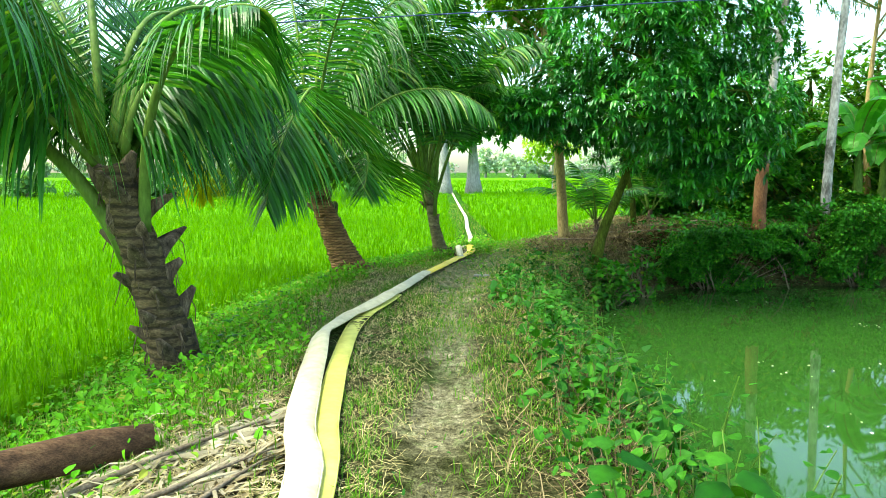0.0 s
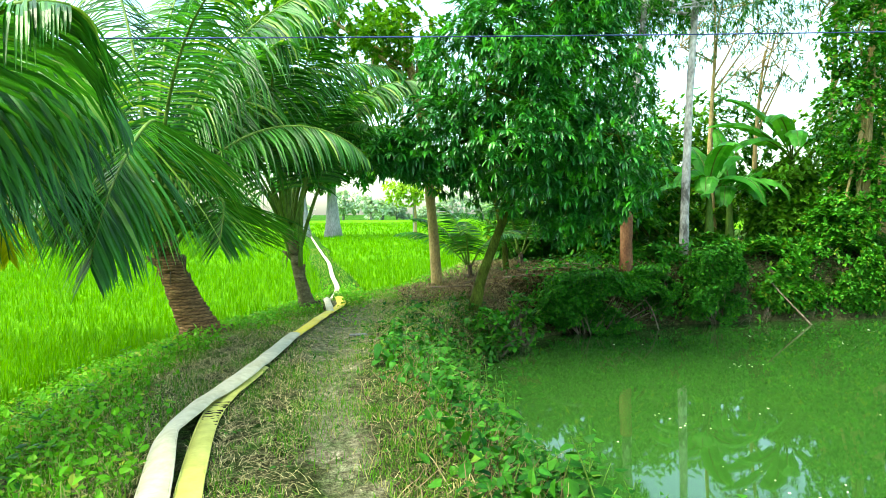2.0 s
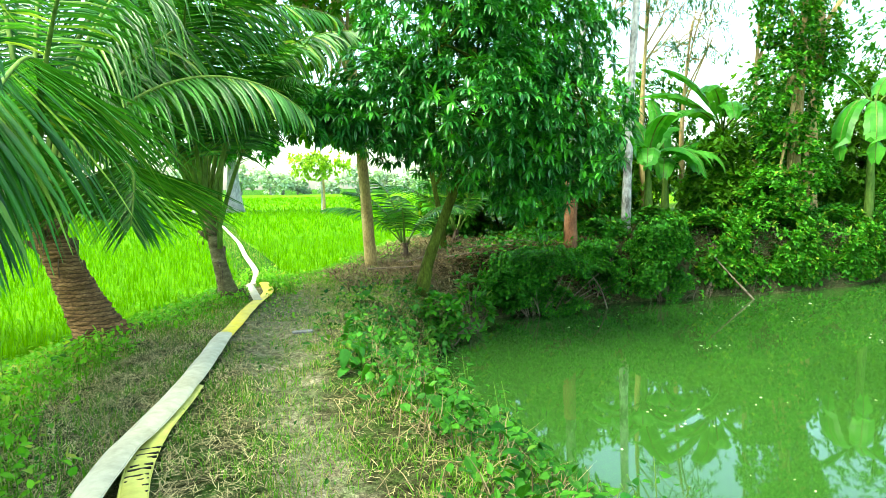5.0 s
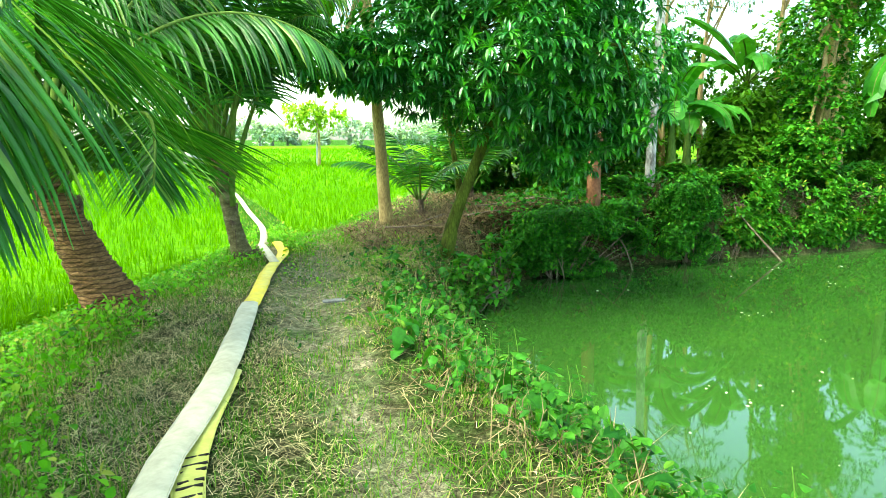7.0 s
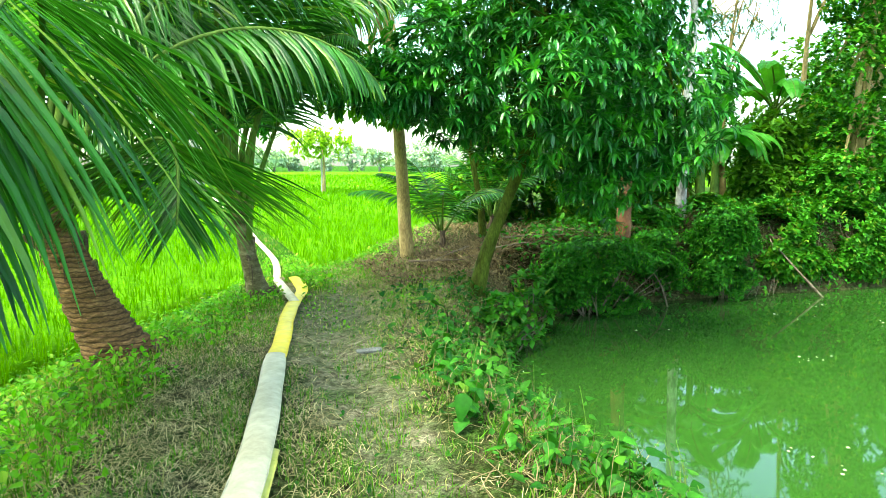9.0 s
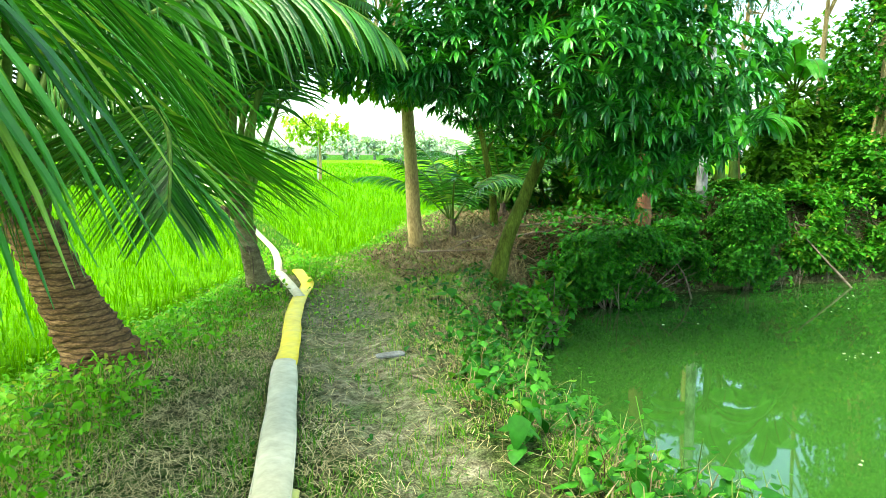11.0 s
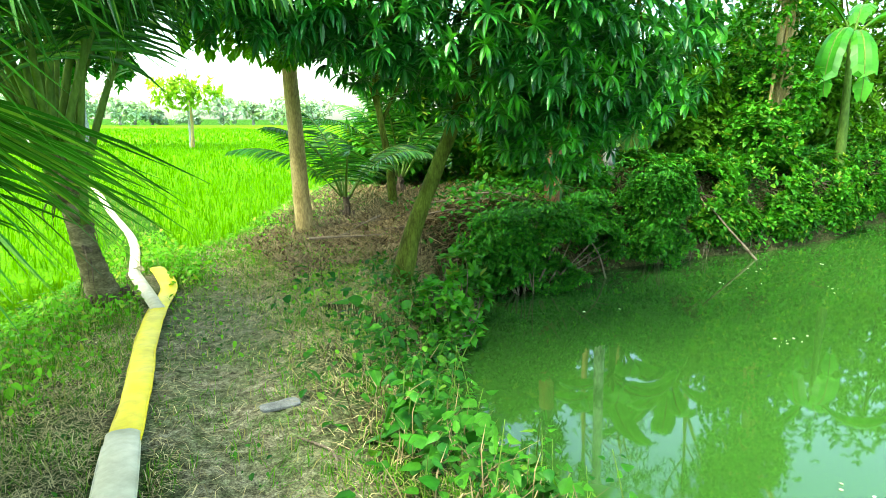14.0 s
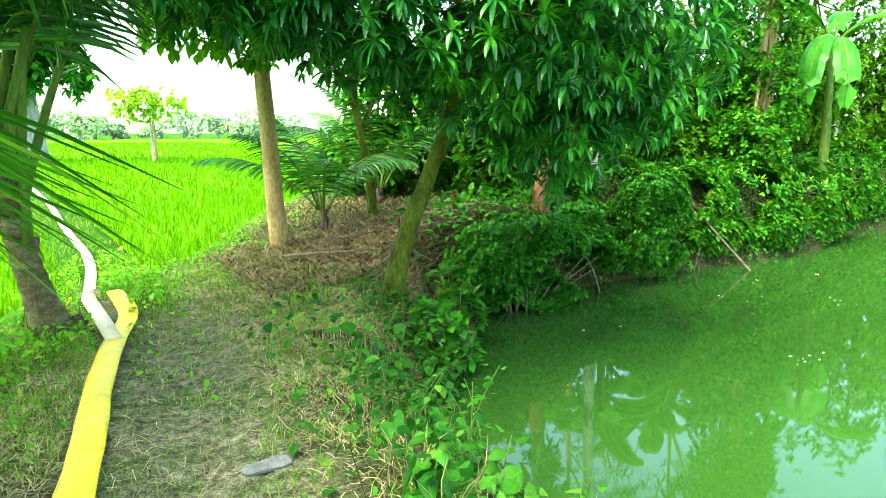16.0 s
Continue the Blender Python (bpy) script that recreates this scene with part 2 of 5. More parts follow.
def soil_material():
    """Trodden silty soil: pale worn track (attribute wear), dry thatch and mossy green between."""
    m, n, p, out = nodes_of("soil")
    wear = n.nodes.new("ShaderNodeAttribute")
    wear.attribute_name = "wear"
    green = n.nodes.new("ShaderNodeAttribute")
    green.attribute_name = "green"
    a, b, c = noise_of(n, 1.6, 6.0), noise_of(n, 14.0, 6.0, 0.7), noise_of(n, 90.0, 3.0)
    thatch = ramp(n, b, (0.30, (0.011, 0.013, 0.004)), (0.5, (0.056, 0.06, 0.023)), (0.72, (0.155, 0.152, 0.07)))
    mud = ramp(n, b, (0.3, (0.062, 0.058, 0.03)), (0.48, (0.22, 0.20, 0.115)), (0.7, (0.43, 0.395, 0.26)))
    moss = ramp(n, b, (0.3, (0.015, 0.06, 0.005)), (0.7, (0.06, 0.17, 0.015)))
    add = n.nodes.new("ShaderNodeMath")
    add.operation = "MULTIPLY_ADD"
    n.links.new(a, add.inputs[0])
    add.inputs[1].default_value = 0.9
    n.links.new(wear.outputs["Fac"], add.inputs[2])
    col = mixed(n, ramp(n, add.outputs[0], (0.66, 0.0), (0.94, 1.0)), thatch, mud)
    ad2 = n.nodes.new("ShaderNodeMath")
    ad2.operation = "MULTIPLY_ADD"
    n.links.new(noise_of(n, 4.0, 5.0), ad2.inputs[0])
    ad2.inputs[1].default_value = 0.9
    n.links.new(green.outputs["Fac"], ad2.inputs[2])
    col = mixed(n, ramp(n, ad2.outputs[0], (0.6, 0.0), (1.0, 1.0)), col, moss)
    col = mixed(n, 0.85, col, ramp(n, c, (0.35, 0.35), (0.65, 1.5)), "MULTIPLY")
    col = mixed(n, 0.7, col, ramp(n, noise_of(n, 32.0, 5.0, 0.75), (0.35, 0.4), (0.65, 1.45)), "MULTIPLY")
    vor = n.nodes.new("ShaderNodeTexVoronoi")
    vor.feature = "DISTANCE_TO_EDGE"
    vor.inputs["Scale"].default_value = 13.0
    warp = n.nodes.new("ShaderNodeMix")
    warp.data_type = "VECTOR"
    warp.inputs[0].default_value = 0.12
    tn = n.nodes.new("ShaderNodeTexNoise")
    tn.inputs["Scale"].default_value = 7.0
    oc = n.nodes.new("ShaderNodeTexCoord").outputs["Object"]
    n.links.new(oc, tn.inputs["Vector"])
    n.links.new(oc, warp.inputs[4])
    n.links.new(tn.outputs["Color"], warp.inputs[5])
    n.links.new(warp.outputs[1], vor.inputs["Vector"])
    crack = ramp(n, vor.outputs["Distance"], (0.0, 0.35), (0.09, 1.0))
    col = mixed(n, 0.3, col, crack, "MULTIPLY")
    n.links.new(col, p.inputs["Base Color"])
    p.inputs["Roughness"].default_value, p.inputs["Specular IOR Level"].default_value = 1.0, 0.02
    bumped(n, p, mixed(n, 0.2, mixed(n, 0.4, b, c), crack), 1.0, 0.06)
    return m


def water_material():
    m, n, p, out = nodes_of("pond_water")
    col = ramp(n, noise_of(n, 0.25, 4.0), (0.3, (0.0195, 0.064, 0.009)), (0.7, (0.025, 0.078, 0.0115)))
    n.links.new(col, p.inputs["Base Color"])
    p.inputs["Roughness"].default_value, p.inputs["IOR"].default_value = 0.03, 1.5
    bumped(n, p, noise_of(n, 0.9, 2.0, 0.5, (1, 1.8, 1)), 0.03, 0.02)
    return m


def canopy_material():
    m, n, p, out = nodes_of("rice_canopy")
    a, b = noise_of(n, 0.12, 5.0), noise_of(n, 9.0, 6.0, 0.75, (1.0, 0.35, 1.0))
    col = mixed(n, 0.8, ramp(n, a, (0.3, (0.07, 0.22, 0.003)), (0.7, (0.12, 0.31, 0.006))), ramp(n, b, (0.3, 0.45), (0.65, 1.35)), "MULTIPLY")
    n.links.new(col, p.inputs["Base Color"])
    p.inputs["Roughness"].default_value, p.inputs["Specular IOR Level"].default_value = 0.9, 0.03
    bumped(n, p, b, 1.0, 0.12)
    return m


M_SOIL, M_WATER, M_CANOPY = soil_material(), water_material(), canopy_material()

# ---- mesh helpers ----
UP = Vector((0, 0, 1))


class Soup:
    """Collects vertices and faces for one mesh."""
    def __init__(self):
        self.v, self.f, self.k = [], [], []

    def add(self, verts, faces, mat=0):
        o = len(self.v)
        self.v.extend(tuple(p) for p in verts)
        self.f.extend(tuple(i + o for i in q) for q in faces)
        self.k.extend([mat] * len(faces))

    def tube(self, pts, radii, sides=8, mat=0, cap=True, squash=1.0, wob=0.0):
        pts = [Vector(p) for p in pts]
        rings, side = [], None
        for i, p in enumerate(pts):
            t = (pts[min(i + 1, len(pts) - 1)] - pts[max(i - 1, 0)]).normalized()
            if side is None:
                side = t.cross(UP) if abs(t.z) < 0.9 else t.cross(Vector((0, 1, 0)))
            side = (side - t * side.dot(t)).normalized()
            up = side.cross(t)
            ring = []
            for j in range(sides):
                a = 2 * math.pi * j / sides
                r = radii[i] * (1 + wob * noise.noise(Vector((math.cos(a) * 1.5, math.sin(a) * 1.5, i * 0.7 + p.x))))
                ring.append(p + side * (math.cos(a) * r) + up * (math.sin(a) * r * squash))
            rings.append(ring)
        verts = [q for r in rings for q in r]
        faces = [(i * sides + j, i * sides + (j + 1) % sides, (i + 1) * sides + (j + 1) % sides, (i + 1) * sides + j)
                 for i in range(len(pts) - 1) for j in range(sides)]
        if cap:
            faces += [tuple(reversed(range(sides))), tuple(range((len(pts) - 1) * sides, len(pts) * sides))]
        self.add(verts, faces, mat)

    def strip(self, pts, sides, widths, mat=0, fold=0.0):
        """A blade along pts; sides: the across vectors; fold lifts its edges off the midrib."""
        verts, n = [], len(pts)
        for i in range(n):
            s, w = sides[i], widths[i]
            t = pts[min(i + 1, n - 1)] - pts[max(i - 1, 0)]
            lift = s.cross(t).normalized() * (fold * w)
            if fold:
                verts += [pts[i] - s * w + lift, pts[i], pts[i] + s * w + lift]
            else:
                verts += [pts[i] - s * w, pts[i] + s * w]
        k = 3 if fold else 2
        self.add(verts, [(i * k + j, i * k + j + 1, (i + 1) * k + j + 1, (i + 1) * k + j) for i in range(n - 1) for j in range(k - 1)], mat)

    def mesh(self, name, mats, smooth=False):
        me = bpy.data.meshes.new(name)
        me.from_pydata(self.v, [], self.f)
        for m in mats if isinstance(mats, (list, tuple)) else [mats]:
            me.materials.append(m)
        if any(self.k):
            me.polygons.foreach_set("material_index", self.k)
        if smooth:
            me.polygons.foreach_set("use_smooth", [True] * len(self.f))
        me.update()
        return me


def part(name, soup, mats, parent=None, label="", smooth=False, at=None):
    data = soup.mesh(name, mats, smooth) if isinstance(soup, Soup) else soup
    ob = new(name, data)
    if parent:
        ob.parent = parent
    if at is not None:
        ob.matrix_local = at
    if label:
        tagged(ob, label)
    return ob


def thing(name, label, category, at=None, group="", kind=""):
    ob = new(name)
    ob.empty_display_size = 0.2
    if at is not None:
        ob.matrix_world = at
    return tagged(ob, label, category, group, kind)


def rnd(a, b):
    return random.uniform(a, b)


def bez(p0, p1, p2, n):
    p0, p1, p2 = Vector(p0), Vector(p1), Vector(p2)
    return [p0 * (1 - t) ** 2 + p1 * (2 * t * (1 - t)) + p2 * t * t for t in (i / (n - 1) for i in range(n))]


def polyline(pts, n):
    """n points evenly along a smooth curve through pts."""
    pts = [Vector(p) for p in pts]
    ext = [pts[0] * 2 - pts[1]] + pts + [pts[-1] * 2 - pts[-2]]
    out = []
    for i in range(1, len(ext) - 2):
        a, b, c, d = ext[i - 1:i + 3]
        for k in range(12):
            t = k / 12
            out.append(0.5 * (2 * b + (c - a) * t + (2 * a - 5 * b + 4 * c - d) * t * t + (3 * b - a - 3 * c + d) * t ** 3))
    out.append(pts[-1])
    run = [0.0]
    for a, b in zip(out, out[1:]):
        run.append(run[-1] + (b - a).length)
    res = []
    for k in range(n):
        s = run[-1] * k / (n - 1)
        i = min(max(int(np.searchsorted(run, s)) - 1, 0), len(out) - 2)
        res.append(out[i].lerp(out[i + 1], (s - run[i]) / max(run[i + 1] - run[i], 1e-6)))
    return res


# ---- the lie of the land ----
WATER_Z, FIELD_Z = -1.12, -0.62
POND = np.array([(2.25, -8), (2.3, 6), (2.3, 9.5), (2.45, 11), (2.95, 12.6), (3.75, 13.6), (4.7, 15.0), (6.0, 15.55), (8.0, 15.85), (10.2, 15.8), (11.2, 15.75), (12.6, 15.45), (15.5, 15.5), (18.6, 16.4), (24, 16.0), (30, 15), (30, -8)])
LAND = np.array([(-1.7, -30), (-1.7, 6), (-1.75, 9), (-1.5, 11.2), (-0.9, 13), (-0.2, 14.8), (0.3, 16.0), (1.3, 16.9), (2.2, 17.6), (3.1, 19.0), (4.6, 21.0), (7.5, 25), (14, 32), (60, 38), (60, -30)])


def signed(poly, x, y):
    """Distance to a closed outline, negative inside; arrays."""
    d = np.full(x.shape, 1e9)
    inside = np.zeros(x.shape, bool)
    for (ax, ay), (bx, by) in zip(poly, np.roll(poly, -1, 0)):
        ex, ey = bx - ax, by - ay
        t = np.clip(((x - ax) * ex + (y - ay) * ey) / (ex * ex + ey * ey), 0, 1)
        d = np.minimum(d, np.hypot(x - ax - t * ex, y - ay - t * ey))
        cross = (ay > y) != (by > y)
        with np.errstate(divide="ignore", invalid="ignore"):
            inside ^= cross & (x < ax + (y - ay) * ex / np.where(ey == 0, 1e-9, ey))
    return np.where(inside, -d, d)


def smooth(a, b, v):
    t = np.clip((v - a) / (b - a), 0, 1)
    return t * t * (3 - 2 * t)


def wave(x, y):
    return (np.sin(x * 1.7 + y * 0.9) + np.sin(x * 0.8 - y * 2.1 + 1.3) + np.sin(x * 4.1 + y * 3.3 + 0.5) * 0.5 + np.sin(x * 7.3 - y * 6.1) * 0.3) / 2.8


def track_x(y):
    return np.interp(y, [-5, 3, 6, 9, 11, 13.5, 15.5, 17], [-0.1, -0.05, 0.05, 0.15, 0.35, 0.75, 0.95, 0.9])


def height(x, y):
    x, y = np.asarray(x, float), np.asarray(y, float)
    shape = np.broadcast(x, y).shape
    x, y = np.broadcast_to(x, shape), np.broadcast_to(y, shape)
    dp, dl = signed(POND, x, y), signed(LAND, x, y)
    top = np.interp(y, [3, 7, 10.5, 14, 16, 20], [0.0, -0.03, -0.08, -0.2, -0.2, -0.2])
    grove = smooth(1.5, 6.0, x) * smooth(12.5, 16.5, y)
    top = top + grove * np.interp(x, [3, 5, 8, 10, 14, 40], [0.2, 0.35, 0.4, 0.75, 0.8, 0.8])
    top = top + 0.03 * wave(x, y) - 0.035 * np.exp(-((x - track_x(y)) / 0.22) ** 2)
    wide = np.interp(y, [0, 11, 13, 16], [2.1, 2.0, 1.3, 0.8])
    land = top + (FIELD_Z - top) * smooth(-0.15, 1.0, dl / wide)
    bund = np.abs(x - (0.85 + 0.1 * np.sin(y * 0.35))) 
    land = np.maximum(land, np.where((y > 15) & (y < 70), -0.36 - np.clip(bund - 0.42, 0, 9) * 0.8 + 0.02 * wave(x * 2, y * 2), -9))
    span = np.where(y < 13, 1.5, 1.1)
    bank = WATER_Z - 0.05 + (land - WATER_Z + 0.05) * smooth(0.0, 1.0, np.clip(dp / span, 0, 1) ** 0.75)
    z = np.where(dp > span, land, bank)
    return np.where(dp < 0, WATER_Z - 0.05 - np.minimum(0.9, -dp * 0.7), z)


def ground_at(x, y):
    return float(height(np.array([x]), np.array([y]))[0])

# ---- ground, water, rice ----
def steps(*runs):
    out = []
    for a, b, s in runs:
        out += list(np.arange(a, b, s))
    return np.array(out)


def build_ground():
    xs = np.concatenate([[-700, -300, -140, -80, -50, -30, -20], steps((-14, -6, 1.0), (-6, -3, 0.25), (-3, -0.9, 0.085), (-0.9, 1.1, 0.05), (1.1, 5.5, 0.085), (5.5, 20, 0.3), (20, 42, 2)), [50, 70, 120, 300, 700]])
    ys = np.concatenate([[-300, -100, -40, -20], steps((-10, 1.5, 1.0), (1.5, 9.0, 0.05), (9.0, 17.5, 0.085), (17.5, 30, 0.35), (30, 50, 2)), [60, 72, 90, 130, 200, 400, 900]])
    gx, gy = np.meshgrid(xs, ys)
    z = height(gx, gy)
    fine = np.array([noise.noise(Vector((a * 3.1, b * 3.1, 0))) + 0.6 * noise.noise(Vector((a * 9.0, b * 9.0, 3))) for a, b in zip(gx.ravel(), gy.ravel())]).reshape(gx.shape)
    lump = np.array([noise.noise(Vector((a * 17.0, b * 17.0, 7))) for a, b in zip(gx.ravel(), gy.ravel())]).reshape(gx.shape)
    z = z + (fine * 0.024 + lump * 0.02) * (signed(LAND, gx, gy) < 2.5)
    nx, ny = len(xs), len(ys)
    me = bpy.data.meshes.new("ground")
    idx = np.arange(nx * ny).reshape(ny, nx)
    quads = np.stack([idx[:-1, :-1], idx[:-1, 1:], idx[1:, 1:], idx[1:, :-1]], -1).reshape(-1, 4)
    me.from_pydata(np.stack([gx, gy, z], -1).reshape(-1, 3).tolist(), [], quads.tolist())
    dl, dp = signed(LAND, gx, gy), signed(POND, gx, gy)
    on = (gy < 17.5)
    side = np.exp(-((gx - track_x(gy)) / np.interp(gy, [0, 9, 11, 13], [0.26, 0.42, 0.8, 0.9])) ** 2) * on
    side = np.maximum(side, np.exp(-((gx - 1.0) / 0.35) ** 2) * (gy > 16) * (gy < 60) * 0.9)
    for key, val in (("wear", side * (np.interp(gy, [0, 5, 8, 11, 17], [0.44, 0.44, 0.52, 0.74, 0.72]) + 0.16 * wave(gx * 2.0, gy * 1.3))), ("green", smooth(0.1, 1.2, dl) * 0.6 + smooth(17, 20, gy) * 0.3 + np.interp(gy, [3, 7, 15, 17], [0.05, 0.26, 0.26, 0.1]) * (dp > 0.8))):
        att = me.attributes.new(key, "FLOAT", "POINT")
        att.data.foreach_set("value", val.ravel().astype(np.float32))
    me.materials.append(M_SOIL)
    me.polygons.foreach_set("use_smooth", [True] * len(me.polygons))
    ob = tagged(new("ground", me), "trodden grey soil dike with dry thatch and moss", "ground", kind="structure")
    return ob


build_ground()

water = Soup()
wx, wy = np.linspace(1.2, 31, 40), np.linspace(-9, 18, 40)
water.add([(x, y, WATER_Z) for y in wy for x in wx], [(j * 40 + i, j * 40 + i + 1, (j + 1) * 40 + i + 1, (j + 1) * 40 + i) for j in range(39) for i in range(39)])
tagged(part("water", water, M_WATER, smooth=True), "still milky green pond water", "water", kind="structure")


def rice_mask(x, y):
    """Where rice grows: off the dike slopes, off the bund."""
    dl = signed(LAND, x, y)
    wide = np.interp(y, [0, 8, 11, 14, 17], [1.9, 2.0, 1.7, 1.3, 0.8])
    bund = np.abs(x - (0.85 + 0.1 * np.sin(y * 0.35)))
    return (dl > np.where(x < 0.6, wide, 0.45)) & ((y < 15) | (bund > 0.55))


def build_rice():
    """A leafy sheet between the stalks, and blades in tufts, thinning with distance."""
    rows = [(-70, -14, 2.0), (-14, -1, 0.3), (-1, 8, 0.3), (8, 40, 1.5)]
    xs = np.concatenate([[-600, -250, -120], steps(*rows), [40, 80, 200, 600]])
    ys = np.concatenate([[-40, -12, -4], steps((0, 30, 0.3), (30, 60, 1.2), (60, 120, 6)), [130, 160, 200, 205]])
    gx, gy = np.meshgrid(xs, ys)
    ok = rice_mask(gx, gy)
    rise = np.array([noise.noise(Vector((a * 0.8, b * 0.8, 5))) for a, b in zip(gx.ravel(), gy.ravel())]).reshape(gx.shape)
    z = np.where(ok, FIELD_Z + 0.17 + 0.04 * rise, FIELD_Z - 0.2)
    nx, ny = len(xs), len(ys)
    idx = np.arange(nx * ny).reshape(ny, nx)
    keep = ok[:-1, :-1] | ok[:-1, 1:] | ok[1:, 1:] | ok[1:, :-1]
    quads = np.stack([idx[:-1, :-1], idx[:-1, 1:], idx[1:, 1:], idx[1:, :-1]], -1)[keep]
    me = bpy.data.meshes.new("rice_canopy")
    me.from_pydata(np.stack([gx, gy, z], -1).reshape(-1, 3).tolist(), [], quads.tolist())
    me.materials.append(M_CANOPY)
    me.polygons.foreach_set("use_smooth", [True] * len(me.polygons))
    tagged(new("rice_canopy", me), "bright green young rice, dense leafy mass", "rice", kind="stuff")

    rng = np.random.default_rng(4)
    verts, faces = [], []
    bands = [(-12.0, 1.2, 3.0, 14.0, 0.16, 0.42, 0.011, 7), (-22.0, 13.0, 14.0, 30.0, 0.26, 0.44, 0.017, 6), (-34.0, 22.0, 30.0, 62.0, 0.55, 0.46, 0.04, 6), (-80.0, 34.0, 62.0, 140.0, 1.5, 0.5, 0.11, 5)]
    for x0, x1, y0, y1, gap, tall, wide, blades in bands:
        gx, gy = np.meshgrid(np.arange(x0, x1, gap), np.arange(y0, y1, gap))
        px, py = gx.ravel() + rng.uniform(-0.4, 0.4, gx.size) * gap, gy.ravel() + rng.uniform(-0.4, 0.4, gx.size) * gap
        ok = rice_mask(px, py)
        px, py = px[ok], py[ok]
        n = len(px) * blades
        bx, by = np.repeat(px, blades) + rng.normal(0, gap * 0.22, n), np.repeat(py, blades) + rng.normal(0, gap * 0.22, n)
        h = tall * rng.uniform(0.62, 1.12, n)
        az, lean = rng.uniform(0, 2 * np.pi, n), rng.uniform(0.08, 0.55, n) * h
        face = az + np.pi / 2 + rng.normal(0, 0.5, n)
        sx, sy = np.cos(face) * wide * 0.5, np.sin(face) * wide * 0.5
        dx, dy = np.cos(az), np.sin(az)
        z0 = FIELD_Z + 0.05
        mid = (bx + dx * lean * 0.35, by + dy * lean * 0.35, z0 + h * 0.62)
        tipp = (bx + dx * lean, by + dy * lean, z0 + h * rng.uniform(0.86, 1.0, n))
        block = np.stack([np.stack([bx - sx, by - sy, np.full(n, z0)], -1), np.stack([bx + sx, by + sy, np.full(n, z0)], -1),
                          np.stack([mid[0] + sx, mid[1] + sy, mid[2]], -1), np.stack([mid[0] - sx, mid[1] - sy, mid[2]], -1), np.stack(tipp, -1)], 1)
        o = sum(len(v) for v in verts)
        verts.append(block.reshape(-1, 3))
        base = o + np.arange(n) * 5
        faces += np.stack([base, base + 1, base + 2, base + 3], -1).tolist() + np.stack([base + 3, base + 2, base + 4], -1).tolist()
    me = bpy.data.meshes.new("rice_blades")
    me.from_pydata(np.concatenate(verts).tolist(), [], faces)
    me.materials.append(M_RICE)
    tagged(new("rice_plants", me), "bright green young rice blades in dense tufts", "rice", kind="stuff")


build_rice()

# ---- coconut palms ----
def frond_line(base, az, elev, length, droop, n=22, curl=0.0, late=1.4):
    """Spine of a frond: rises at elev, sinks by droop degrees towards the tip."""
    p, out, dirs = Vector(base), [], []
    for i in range(n):
        s = i / (n - 1)
        a, e = radians(az + curl * s * s), radians(elev - droop * s ** late)
        d = Vector((math.cos(a) * math.cos(e), math.sin(a) * math.cos(e), math.sin(e)))
        out.append(p.copy())
        dirs.append(d)
        p = p + d * (length / (n - 1))
    return out, dirs


def build_frond(palm, base, az, elev, length, droop, curl=0.0, leaf=1.0, hang=0.8, bare=0.2, thick=0.036, pairs=66, mat=None, twist=0.0, late=1.4, tent=0.35, spread=1.0, broad=1.25):
    pts, dirs = frond_line(base, az, elev, length, droop, 22, curl, late)
    spine = Soup()
    spine.tube(pts, [thick * (1 - 0.9 * (i / 21)) + 0.004 for i in range(22)], 6, squash=0.7)
    ob = part("frond", spine, M_PETIOLE, palm, smooth=True)
    leaves = Soup()
    for k in range(pairs):
        s = bare + (1 - bare) * (k + 0.3) / pairs
        f = s * 21
        i = min(int(f), 20)
        p, t = pts[i].lerp(pts[i + 1], f - i), dirs[i].lerp(dirs[i + 1], f - i).normalized()
        flat = t.cross(UP)
        flat = flat.normalized() if flat.length > 0.05 else Vector((math.sin(radians(az)), -math.cos(radians(az)), 0))
        flat = (Matrix.Rotation(radians(twist), 3, t) @ flat)
        u = (s - bare) / (1 - bare)
        size = leaf * (0.45 + 0.75 * math.sin(math.pi * min(1, u * 0.9 + 0.12)) ** 0.8) * (1 - 0.45 * u * u)
        for sgn in (-1, 1):
            ln = size * rnd(0.85, 1.1)
            fwd = 0.35 + 0.75 * u + rnd(-0.08, 0.08)
            d = (flat * sgn * spread + t * fwd - UP * tent * rnd(0.6, 1.3)).normalized()
            q, run, sides, wid = p.copy(), [], [], []
            g = hang * rnd(0.55, 1.6)
            across = (t + UP * 0.35 * rnd(0.4, 1.2)).normalized()
            for j in range(5):
                run.append(q.copy())
                c = across - d * across.dot(d)
                sides.append(c.normalized() if c.length > 1e-3 else UP)
                wid.append((0.007, 0.0125, 0.0115, 0.008, 0.0012)[j] * (0.7 + 0.4 * leaf) * broad)
                q = q + d * (ln / 4)
                d = (d - UP * g * (0.24 + 0.16 * j)).normalized()
            leaves.strip(run, sides, wid, fold=0.3)
    tagged(part("leaf_blade", leaves, mat or M_PALM, ob), kind="stuff")
    return ob


